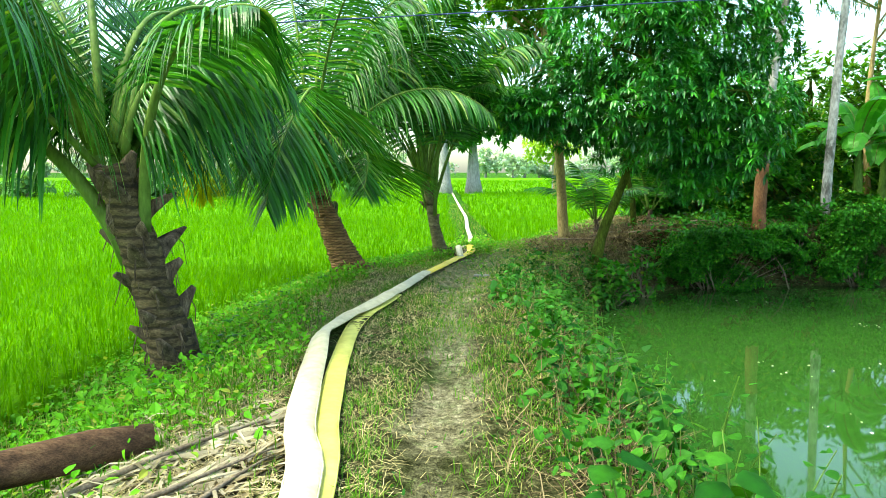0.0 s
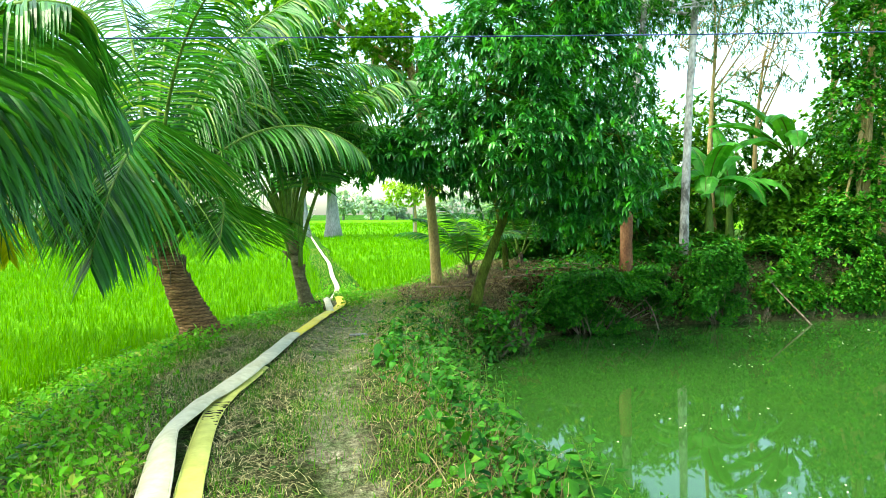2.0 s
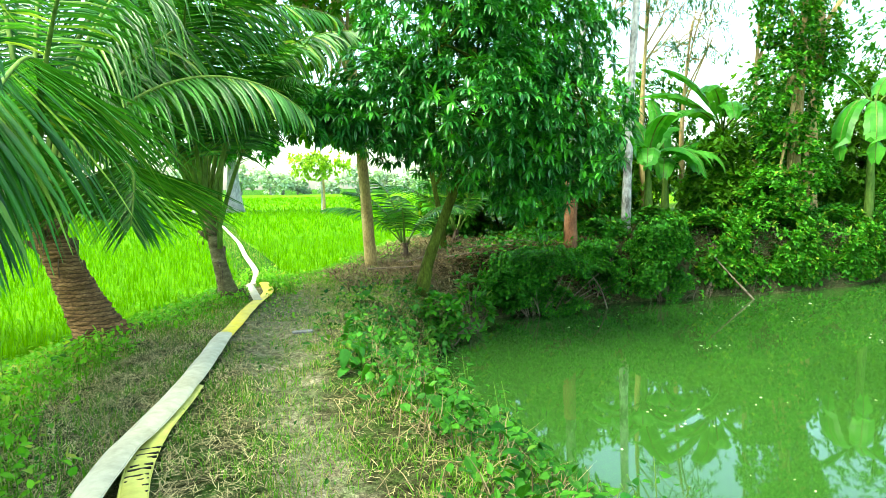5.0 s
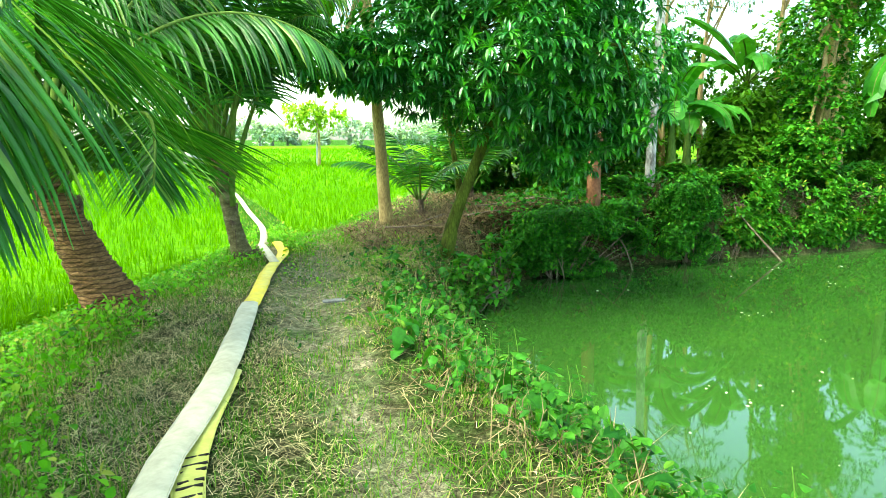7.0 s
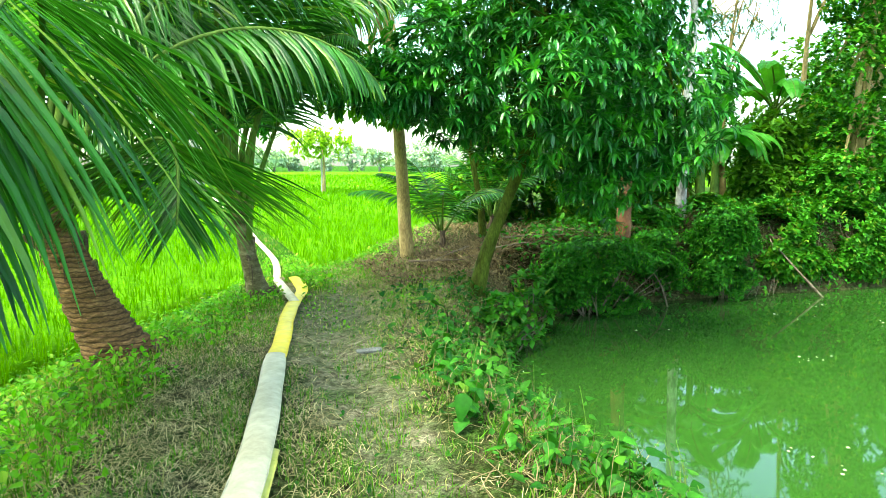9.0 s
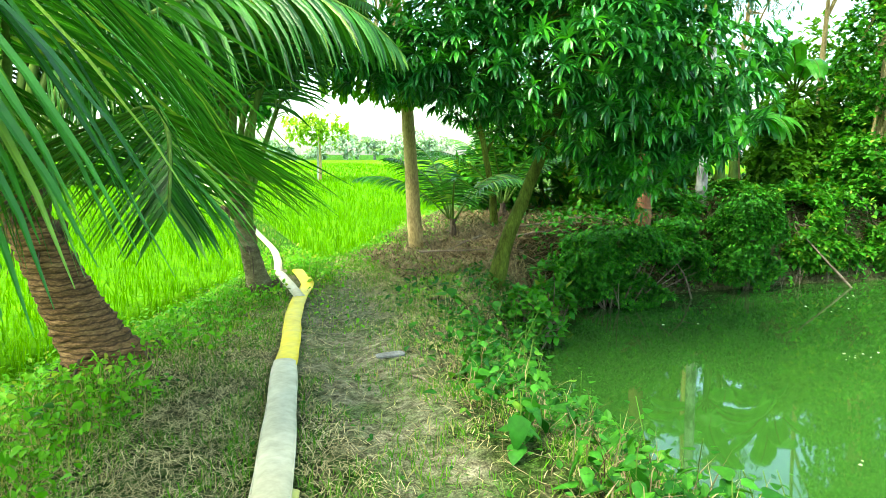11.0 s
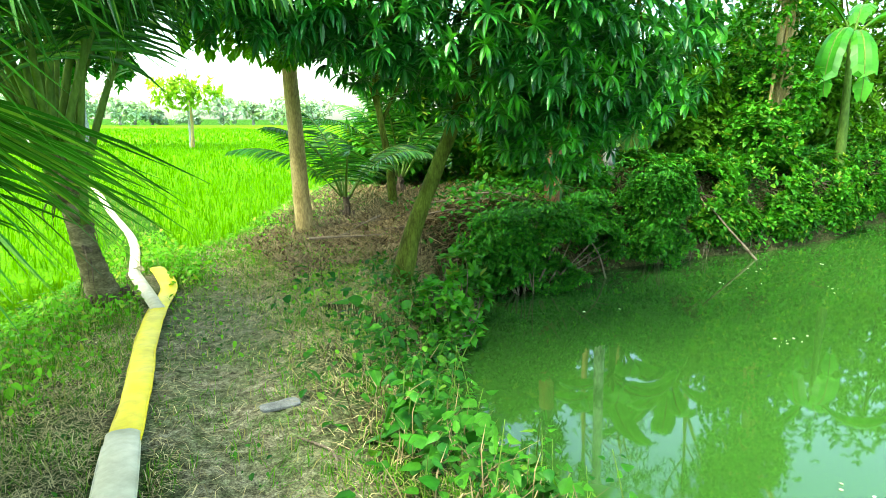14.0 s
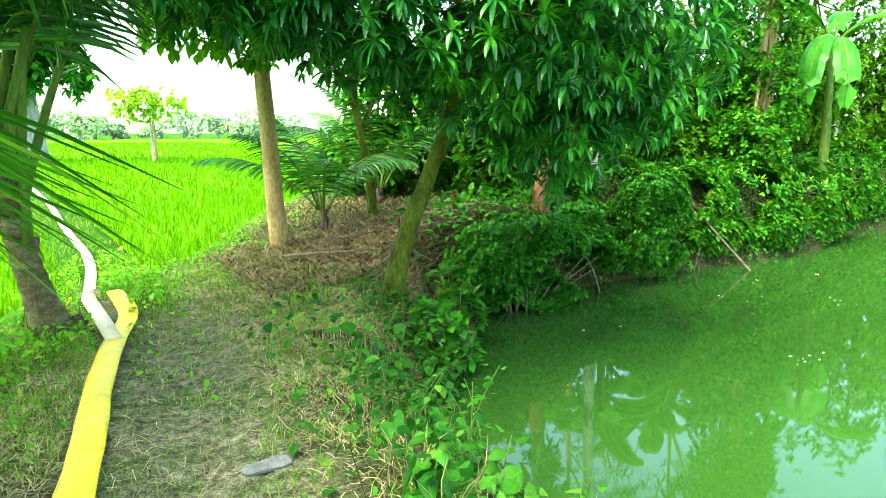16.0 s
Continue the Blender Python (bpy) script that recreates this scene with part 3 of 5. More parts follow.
def build_palm(label, base, crown, r0, r1, flare, fronds, mat, stubs, group="coconut palms", bow=0.12):
    z0 = ground_at(base[0], base[1]) - 0.08
    palm = thing("coconut_palm", label, "palm tree", pose(base[0], base[1], z0), group)
    b, c = Vector((0, 0, 0)), Vector((crown[0] - base[0], crown[1] - base[1], crown[2] - z0))
    n = 121
    pts = bez(b, b.lerp(c, 0.45) + Vector((c.x * bow, 0, 0)), c, n)
    radii = []
    for i in range(n):
        s = i / (n - 1)
        ring = 0.024 * ((i % 5) / 4.0 - 0.5) + 0.03 * noise.noise(Vector((i * 0.2, base[0], 1)))
        radii.append((r1 + (r0 - r1) * (1 - s) ** 1.2 + flare * math.exp(-s * 9)) * (1 + ring))
    trunk = Soup()
    trunk.tube(pts, radii, 28, wob=0.1)
    part("trunk", trunk, [mat], palm, smooth=True)
    roots = Soup()
    for k in range(26):
        t = rnd(0, 6.28)
        q = Vector((math.cos(t), math.sin(t), 0))
        roots.tube([q * (r0 + flare) * 0.9 + UP * rnd(0.1, 0.25), q * (r0 + flare) * 1.12 + UP * 0.08, q * (r0 + flare) * 1.3 - UP * 0.05], [0.012, 0.012, 0.008], 5)
    tagged(part("root_collar", roots, M_LEAFBASE, palm), kind="stuff")
    ax = (c - b).normalized()
    for k in range(stubs[0]):
        s = stubs[1] + (stubs[2] - stubs[1]) * k / max(1, stubs[0] - 1)
        i = min(int(s * (n - 1)), n - 2)
        a = k * 2.4 + rnd(-0.3, 0.3)
        out = Vector((math.cos(a), math.sin(a), 0))
        p = pts[i] + out * radii[i] * 0.8
        tall, w = rnd(0.1, 0.26) * stubs[3], rnd(0.08, 0.125) * stubs[3]
        st = Soup()
        lean = out * rnd(0.08, 0.2) * stubs[3] + Vector((rnd(-0.06, 0.06), rnd(-0.06, 0.06), 0))
        path = [p - UP * 0.1 * stubs[3] - out * 0.03, p - out * 0.01, p + lean * 0.35 + UP * tall * 0.35, p + lean * 0.8 + UP * tall * 0.7, p + lean * 1.25 + UP * tall]
        st.tube(path, [w * 0.8, w * 1.05, w * 0.85, w * 0.55, w * rnd(0.12, 0.4)], 10, squash=0.38, wob=0.3)
        for q in range(3):
            e = path[random.randrange(1, 4)]
            st.tube([e, e + out * rnd(0.02, 0.08) - UP * rnd(0.05, 0.16), e + out * rnd(0.02, 0.1) - UP * rnd(0.15, 0.32)], [0.006, 0.005, 0.002], 4)
        part("leaf_base", st, M_LEAFBASE, palm, smooth=True)
    for row in fronds:
        opts = dict(row[5]) if len(row) > 5 else {}
        back, az = opts.pop("low", 0.0), row[1]
        p = c - ax * back + Vector((math.cos(radians(az)), math.sin(radians(az)), 0)) * (0.05 + r1 * 0.55)
        build_frond(palm, p + ax * row[0], az, *row[2:5], **opts)
    return palm


# rows: height on the crown, azimuth, rise, length, droop, options
THICK = dict(thick=0.045, hang=0.9, tent=1.2, bare=0.12, pairs=70, leaf=1.15)
SHORT = dict(thick=0.04, hang=0.9, tent=1.2, bare=0.14, pairs=42, leaf=1.1)
PALM_A = [
    (-0.9, 184, 68, 4.4, 130, dict(thick=0.075, hang=1.1, leaf=0.9, bare=0.36, late=1.2)),
    (-0.6, -25, 86, 2.6, 110, dict(thick=0.06, hang=1.3, bare=0.5, late=2.0)),
    (-0.15, 172, 80, 4.2, 130, dict(thick=0.055, hang=1.1, bare=0.3, late=1.3, pairs=90)),
    (0.0, 62, 84, 2.9, 150, THICK),
    (0.0, 165, 62, 4.4, 130, THICK),
    (0.1, 30, 80, 2.3, 150, SHORT),
    (0.1, -100, 62, 4.0, 130, THICK),
    (0.0, 76, 46, 3.1, 112, dict(thick=0.045, hang=0.8, tent=1.4, leaf=1.1, pairs=76)),
    (0.0, 108, 54, 4.2, 125, THICK),
    (0.0, 215, 52, 4.2, 120, THICK),
    (0.15, 140, 72, 4.4, 140, THICK),
    (0.15, 50, 72, 2.2, 150, SHORT),
    (0.2, 88, 74, 3.5, 150, THICK),
    (0.2, 195, 74, 4.4, 145, THICK),
    (0.2, 250, 74, 4.2, 130, THICK),
    (0.25, 120, 82, 4.2, 150, THICK),
    (0.1, 100, 66, 3.8, 130, THICK),
    (0.1, 155, 70, 4.0, 140, THICK),
    (0.15, 180, 60, 4.2, 120, THICK),
    (0.2, 70, 76, 3.3, 140, THICK),
    (0.1, 128, 60, 4.2, 125, THICK),
    (0.3, 210, 82, 4.0, 150, THICK),
    (-0.15, 92, 40, 2.9, 120, dict(hang=1.2, mat=M_PALM_OLD, leaf=0.6, bare=0.6, pairs=40)),
]
build_palm("coconut palm with shaggy dark trunk and broken leaf bases", (-2.42, 6.1), (-2.9, 5.95, 1.65), 0.2, 0.15, 0.1, PALM_A, M_PALMTRUNK, (27, 0.08, 0.98, 0.9), bow=-0.03)

PALM_B = [
    (0.0, 285, 66, 5.2, 145, dict(hang=0.5, tent=0.75, spread=1.15, leaf=1.6, late=1.01, curl=-46, pairs=112, broad=1.4)),
    (-0.1, 262, 72, 3.2, 150, dict(hang=0.8, tent=0.9, leaf=1.45, late=1.1, pairs=80, broad=1.4)),
    (-0.3, 304, 32, 3.2, 99, dict(hang=0.22, tent=0.5, leaf=1.2, curl=-46, late=2.2, pairs=88, broad=1.3)),
    (0.1, 85, 87, 5.0, 60, dict(hang=0.9, pairs=84)),
    (0.1, 135, 74, 4.8, 105, dict(hang=0.9, pairs=84)),
    (0.05, 25, 68, 5.2, 86, dict(hang=0.5, tent=1.1, curl=-18, pairs=80)),
    (0.0, 178, 56, 4.4, 115, dict(hang=1.1)),
    (0.0, 110, 60, 4.6, 115, dict(hang=0.9, pairs=84)),
    (0.05, 50, 72, 4.6, 120, dict(hang=0.9, pairs=84)),
    (0.1, 205, 66, 4.4, 120, dict(hang=1.0)),
    (0.1, -60, 82, 4.4, 90, dict(hang=1.1)),
    (0.0, 240, 52, 4.4, 115, dict(hang=1.0)),
    (0.0, 152, 44, 4.2, 105, dict(hang=1.0)),
    (0.0, -10, 66, 3.8, 120, dict(hang=0.9, tent=0.8)),
    (0.1, 160, 80, 4.8, 90, dict(hang=0.8, tent=0.9, pairs=84)),
    (0.1, 60, 80, 4.8, 85, dict(hang=0.8, tent=0.9, pairs=84)),
    (0.1, 225, 78, 4.4, 110, dict(hang=0.8, tent=0.9, pairs=84)),
    (0.1, 148, 82, 5.4, 72, dict(hang=1.2, tent=1.0, pairs=104, leaf=1.35)),
    (0.1, 182, 76, 5.2, 82, dict(hang=1.2, tent=1.0, pairs=104, leaf=1.35)),
    (0.15, 118, 86, 5.4, 60, dict(hang=1.2, tent=1.0, pairs=104, leaf=1.35)),
    (0.1, 8, 82, 5.0, 72, dict(hang=1.2, tent=1.0, pairs=104, leaf=1.35)),
]
build_palm("coconut palm with ringed reddish-brown base beside the path", (-1.55, 11.6), (-2.2, 11.65, 1.4), 0.27, 0.16, 0.13, PALM_B, M_PALMRED, (12, 0.6, 0.98, 0.65))

PALM_C = [
    (0.0, -36, 66, 3.0, 130, dict(hang=0.6, leaf=0.7, curl=-30, late=2.2)),
    (0.05, -102, 58, 4.0, 72, dict(hang=0.5, leaf=1.05, pairs=66, curl=34, late=2.0, bare=0.3)),
    (-0.45, -16, 68, 3.5, 34, dict(hang=0.12, tent=0.1, leaf=0.8, pairs=38, bare=0.3, broad=0.95)),
    (0.1, 100, 82, 4.6, 85, dict(hang=0.9, pairs=84)),
    (0.1, 175, 70, 4.4, 110, dict(hang=0.9, pairs=84)),
    (0.0, 235, 62, 3.6, 115, dict(hang=0.9, pairs=84)),
    (0.0, 40, 62, 4.2, 110, dict(hang=0.9, pairs=84)),
    (0.0, 140, 58, 4.2, 110, dict(hang=0.9, pairs=84)),
    (0.1, 285, 78, 4.2, 100, dict(hang=0.8)),
    (-0.2, 325, 76, 3.2, 60, dict(hang=0.5, leaf=0.9)),
    (-0.2, 205, 45, 3.0, 100, dict(hang=0.9, leaf=0.8)),
    (0.0, 75, 66, 4.2, 105, dict(hang=0.9, pairs=84)),
    (-0.75, -70, 80, 3.6, 70, dict(hang=0.5, bare=0.42, thick=0.045)),
    (-0.6, 195, 70, 3.6, 85, dict(hang=0.7, bare=0.36, thick=0.045)),
    (0.1, -5, 76, 4.0, 105, dict(hang=0.8, tent=0.9, pairs=84)),
    (0.1, 215, 80, 4.2, 100, dict(hang=0.8, tent=0.9, pairs=84)),
    (0.1, 120, 86, 5.0, 58, dict(hang=0.9, tent=1.0)),
    (0.1, 195, 84, 5.0, 70, dict(hang=0.9, tent=1.0)),
]
PALM_C = [(r[0], r[1], min(r[2] + 6, 88), r[3], r[4] * 0.85, {"bare": 0.33, **r[5]}) for r in PALM_C]
build_palm("slim coconut palm leaning over the hose at the bend", (0.0, 14.3), (-0.36, 14.0, 1.4), 0.14, 0.08, 0.1, PALM_C, M_PALMDARK, (6, 0.12, 0.85, 0.6))

YOUNG = dict(leaf=0.5, pairs=36, thick=0.022, hang=0.35)
PALM_D = [(0.0, 195, 66, 2.0, 70, YOUNG), (0.0, 160, 50, 2.1, 70, YOUNG), (0.0, 250, 62, 1.7, 80, YOUNG), (0.0, 310, 58, 1.8, 80, YOUNG), (0.0, 10, 60, 1.9, 85, YOUNG), (0.0, 80, 66, 1.9, 75, YOUNG), (0.0, 120, 80, 1.9, 60, YOUNG)]
build_palm("young coconut palm seedling among leaf litter", (4.06, 17.6), (4.0, 17.6, 0.35), 0.07, 0.05, 0.03, PALM_D, M_LEAFBASE, (4, 0.2, 0.9, 0.4), group="")
build_palm("young coconut palm with pale fronds beyond the mango tree", (5.9, 19.2), (5.9, 19.2, 0.5), 0.08, 0.06, 0.03, [(r[0], r[1] + 33, r[2] + 4, r[3] * 1.25, r[4], r[5]) for r in PALM_D], M_LEAFBASE, (4, 0.2, 0.9, 0.4), group="")

# ---- broad-leaved trees ----
def whorl(soup, p, axis, count, ln, wid, sag, fold=0.35, spread=1.0, lean=False):
    """A tuft of lance leaves round a twig's end."""
    a0 = rnd(0, 6.28)
    s1 = axis.orthogonal().normalized()
    s2 = axis.cross(s1)
    for k in range(count):
        a = a0 + k * 2.4
        d = (s1 * math.cos(a) * spread + s2 * math.sin(a) * spread + axis * rnd(0.1, 0.8)).normalized()
        l, w = ln * rnd(0.7, 1.15), wid * rnd(0.8, 1.15)
        q, run, sides = p.copy(), [], []
        n = 3 if lean else 4
        for j in range(n):
            run.append(q.copy())
            c = d.cross(UP) + s1 * (rnd(-0.5, 0.5) if lean else 0.0)
            sides.append(c.normalized() if c.length > 0.05 else s1)
            q = q + d * (l / (n - 1))
            d = (d - UP * sag * rnd(0.6, 1.2)).normalized()
        soup.strip(run, sides, [w * 0.2, w, w * 0.05] if lean else [w * 0.15, w, w * 0.8, w * 0.04], fold=0.0 if lean else fold)


def blob_points(blobs, count, shell=0.45):
    """Points in a union of ellipsoids, thicker towards the outside, in uneven lumps."""
    out = []
    vol = [(b[3] * b[4] * b[5]) ** 0.62 for b in blobs]
    while len(out) < count:
        b = random.choices(blobs, vol)[0]
        d = Vector((random.gauss(0, 1), random.gauss(0, 1), random.gauss(0, 1))).normalized()
        r = rnd(shell, 1.0) ** 0.6
        r *= 0.86 + 0.3 * noise.noise(d * 2.3 + Vector((b[0], b[1], b[2])))
        p = Vector((b[0] + d.x * b[3] * r, b[1] + d.y * b[4] * r, b[2] + d.z * b[5] * r))
        if noise.noise(p * 0.9) > -0.28:
            out.append((p, d))
    return out


def limb(soup, a, b, r0, r1, bend=0.2, n=8, sides=8):
    a, b = Vector(a), Vector(b)
    m = a.lerp(b, 0.5) + Vector((rnd(-bend, bend), rnd(-bend, bend), rnd(0, bend)))
    soup.tube(bez(a, m, b, n), [r0 + (r1 - r0) * i / (n - 1) for i in range(n)], sides, wob=0.1)


def build_tree(name, label, base, trunk_pts, radii, blobs, leaf, mats, twigs=40, category="tree", sides=12, group="", lean=False):
    """leaf: (clusters, leaves in each, length, half width, sag)."""
    tree = thing(name, label, category, pose(*base), group)
    o = Vector(base)
    tr = Soup()
    line = polyline([Vector(p) - o for p in trunk_pts], 18)
    rad = list(np.interp(np.linspace(0, 1, 18), np.linspace(0, 1, len(radii)), radii))
    tr.tube(line, rad, sides, wob=0.15)
    part("trunk", tr, mats[0], tree, smooth=True)
    local = [(b[0] - o.x, b[1] - o.y, b[2] - o.z, *b[3:]) for b in blobs]
    pts = blob_points(local, leaf[0])
    if twigs:
        for k in range(min(twigs, 9)):
            b = local[k % len(local)]
            s = Soup()
            j = random.randrange(9, 17)
            tgt = Vector((b[0] + rnd(-0.4, 0.4) * b[3], b[1] + rnd(-0.4, 0.4) * b[4], b[2] + rnd(-0.3, 0.5) * b[5]))
            limb(s, line[j], tgt, rad[j] * 0.6, 0.02, 0.25)
            for q in range(max(1, twigs // 9)):
                p = random.choice(pts)[0]
                if (p - tgt).length < 2.2:
                    limb(s, tgt.lerp(line[j], rnd(0.0, 0.4)), p, 0.022, 0.006, 0.12, 5, 5)
            part("limb", s, mats[0], tree, smooth=True)
    crown = Soup()
    for p, d in pts:
        whorl(crown, p, (d + UP * 0.35 + Vector((rnd(-.4, .4), rnd(-.4, .4), 0))).normalized(), leaf[1], leaf[2], leaf[3], leaf[4], lean=lean)
    part("crown", crown, mats[1], tree)
    return tree


MANGO = [(3.9, 13.3, 2.9, 1.9, 2.0, 1.5), (5.3, 13.4, 2.5, 1.7, 1.9, 1.5), (3.4, 13.6, 4.3, 1.9, 2.1, 1.5), (5.2, 14.0, 4.2, 1.9, 2.0, 1.5),
         (2.4, 13.6, 2.9, 1.1, 1.4, 1.0), (5.6, 13.6, 2.2, 1.0, 1.3, 0.95), (5.85, 14.5, 1.35, 0.55, 0.6, 0.75), (4.8, 13.3, 1.5, 0.65, 0.9, 0.55), (4.3, 13.8, 5.3, 1.8, 1.9, 1.1), (1.75, 13.3, 2.75, 0.7, 0.7, 0.5), (1.15, 13.5, 2.7, 0.55, 0.6, 0.4), (4.3, 14.2, 6.8, 1.7, 1.8, 1.2), (5.6, 14.6, 6.2, 1.5, 1.6, 1.3)]
build_tree("mango_tree", "mango tree with leaning mossy trunk and dense dark glossy leaves", (3.2, 14.1, ground_at(3.2, 14.1) - 0.1),
           [(3.2, 14.1, -0.3), (3.35, 14.0, 0.4), (3.6, 13.9, 1.1), (3.85, 13.75, 1.9), (4.1, 13.7, 2.8), (4.1, 13.7, 4.0)], (0.135, 0.095, 0.085, 0.08, 0.065, 0.035),
           MANGO, (4300, 10, 0.215, 0.029, 0.34), (M_BARK, M_MANGO), 90)

build_tree("slender_tree", "slender pale-barked tree with light green leaves high above the field edge", (2.95, 17.05, ground_at(2.95, 17.05) - 0.1),
           [(3.06, 17.05, -0.2), (3.0, 17.05, 0.8), (2.93, 17.0, 1.7), (2.8, 16.9, 3.0), (2.6, 16.8, 4.3), (2.2, 16.7, 6.0)], (0.145, 0.12, 0.112, 0.1, 0.07, 0.03),
           [(0.8, 17.0, 6.0, 2.0, 2.0, 1.2), (2.2, 17.2, 5.6, 1.4, 1.6, 1.0), (-0.9, 17.2, 6.4, 1.2, 1.4, 0.9), (1.6, 17.4, 4.6, 0.9, 1.0, 0.7), (2.0, 17.3, 2.9, 0.8, 0.5, 0.5), (2.6, 16.4, 2.85, 0.75, 0.6, 0.6), (1.8, 16.5, 3.2, 0.9, 0.6, 0.5)], (900, 6, 0.2, 0.055, 0.25), (M_BARKPALE, M_LIGHTLEAF), 36)

red_tree = build_tree("tall_tree", "tall tree with red-brown flaking lower trunk and thin pale crown", (7.87, 16.75, 0.1),
           [(7.87, 16.75, 0.0), (7.86, 16.75, 1.0), (7.9, 16.75, 1.8)], (0.17, 0.155, 0.145),
           [(7.95, 16.75, 2.7, 0.42, 0.4, 0.95), (8.2, 17.2, 4.7, 0.9, 0.8, 1.6), (8.8, 17.6, 6.8, 1.6, 1.2, 1.2), (8.4, 17.4, 7.2, 1.6, 1.4, 1.5), (7.0, 17.6, 4.4, 1.5, 1.2, 1.5), (9.8, 18.6, 8.2, 2.4, 1.6, 1.6), (11.0, 18.0, 10.4, 2.8, 2.2, 1.6)], (1900, 7, 0.2, 0.03, 0.35), (M_BARKRED, M_SHRUB), 0, lean=True)
upper = Soup()
upper.tube(polyline([(0.03, 0, 1.6), (0.08, 0, 2.9), (0.33, 0.05, 5.2), (0.73, 0.25, 8.0)], 16), [0.13 - 0.005 * i for i in range(16)], 12, wob=0.15)
limb(upper, (0.3, 0.05, 4.8), (-0.7, 0.9, 5.4), 0.05, 0.015)
limb(upper, (0.45, 0.1, 6.2), (1.5, 1.4, 7.0), 0.05, 0.015)
part("upper_trunk", upper, M_POLE, red_tree, "pale grey upper trunk", smooth=True)

build_tree("tall_tree", "tall pale smooth-barked tree with sparse drooping leaves behind the pond", (16.8, 17.9, 0.4),
           [(16.8, 17.9, 0.3), (16.7, 17.9, 3.0), (16.9, 17.9, 6.0), (16.5, 18.0, 10.0)], (0.2, 0.17, 0.14, 0.06),
           [(15.6, 19.5, 9.2, 2.8, 1.8, 1.8), (12.6, 20.5, 8.3, 2.4, 1.6, 1.5), (18.5, 19.5, 8.4, 2.4, 1.8, 2.0), (14.5, 18.5, 11.4, 3.4, 2.4, 1.6), (19.5, 17.5, 11.0, 3.0, 2.4, 2.0)], (1300, 7, 0.22, 0.026, 0.4), (M_BARKPALE, M_SHRUB), 45)

gum = build_tree("gum_tree", "slim gum tree with white upper trunk and thin drooping leaves", (9.72, 17.2, 0.3),
           [(9.72, 17.2, 0.2), (9.78, 17.2, 2.2), (9.86, 17.2, 4.6), (9.98, 17.2, 6.6), (10.15, 17.3, 9.0), (10.3, 17.4, 12.5)], (0.125, 0.105, 0.095, 0.085, 0.06, 0.03),
           [(8.3, 17.3, 6.7, 1.1, 0.9, 0.65), (10.5, 17.2, 6.9, 1.0, 0.9, 0.6), (9.3, 17.4, 7.9, 1.6, 1.2, 0.8), (11.6, 17.6, 7.6, 1.2, 0.9, 0.8), (7.4, 17.6, 7.3, 0.9, 0.8, 0.8)], (420, 6, 0.2, 0.022, 0.5), (M_POLE, M_GUM), 60, lean=True)
for gx, gy, gz, gr, gn, gsize in ((13.2, 21.0, 7.2, 1.7, 190, 0.24), (15.6, 22.0, 6.0, 1.6, 170, 0.24), (17.4, 20.6, 8.2, 1.8, 220, 0.24), (20.5, 21.0, 8.6, 2.2, 260, 0.26)):
    g0 = ground_at(gx, gy) - 0.1
    build_tree("gum_tree", "thin pale gum tree with sparse drooping leaves behind the pond", (gx, gy, g0), [(gx, gy, g0), (gx - 0.2, gy, gz * 0.5), (gx, gy, gz), (gx + 0.3, gy, gz + gr)], (0.11, 0.09, 0.05, 0.02),
               [(gx - gr * 0.6, gy, gz - 0.2, gr * 0.8, gr * 0.7, gr * 0.5), (gx + gr * 0.7, gy, gz + 0.5, gr * 0.8, gr * 0.7, gr * 0.55), (gx, gy, gz + gr, gr, gr * 0.8, gr * 0.7)], (gn, 7, gsize, 0.026, 0.5), (M_BARKPALE, M_GUM), 36, group="gum trees", lean=True)

build_tree("small_tree", "small dark forked tree at the field edge behind the mango", (5.1, 18.0, ground_at(5.1, 18.0) - 0.1),
           [(5.1, 18.0, 0.1), (5.05, 18.0, 0.8), (4.9, 18.0, 1.5), (4.7, 18.0, 2.6)], (0.09, 0.07, 0.055, 0.03),
           [(4.6, 18.1, 3.0, 1.1, 0.8, 0.7), (5.8, 18.2, 2.9, 1.0, 0.8, 0.7)], (240, 7, 0.22, 0.03, 0.25), (M_BARK, M_MANGO), 30)

VINES = [(14.9, 16.9, 1.8, 1.3, 1.0, 1.6), (14.8, 17.1, 4.0, 1.3, 1.0, 1.7), (14.9, 17.2, 6.2, 1.1, 0.9, 1.4), (13.9, 16.6, 1.3, 1.1, 0.9, 1.0), (15.2, 17.2, 8.0, 1.2, 0.9, 1.2), (16.4, 17.4, 5.6, 0.9, 0.8, 1.6)]
build_tree("vine_covered_tree", "tree wrapped to the top in bright green climbing vines", (15.2, 17.1, 0.4),
           [(15.2, 17.1, 0.3), (15.2, 17.1, 3.0), (15.5, 17.2, 6.8)], (0.2, 0.16, 0.07), VINES, (3000, 5, 0.15, 0.055, 0.35), (M_BARKPALE, M_WEED), 18, lean=True)

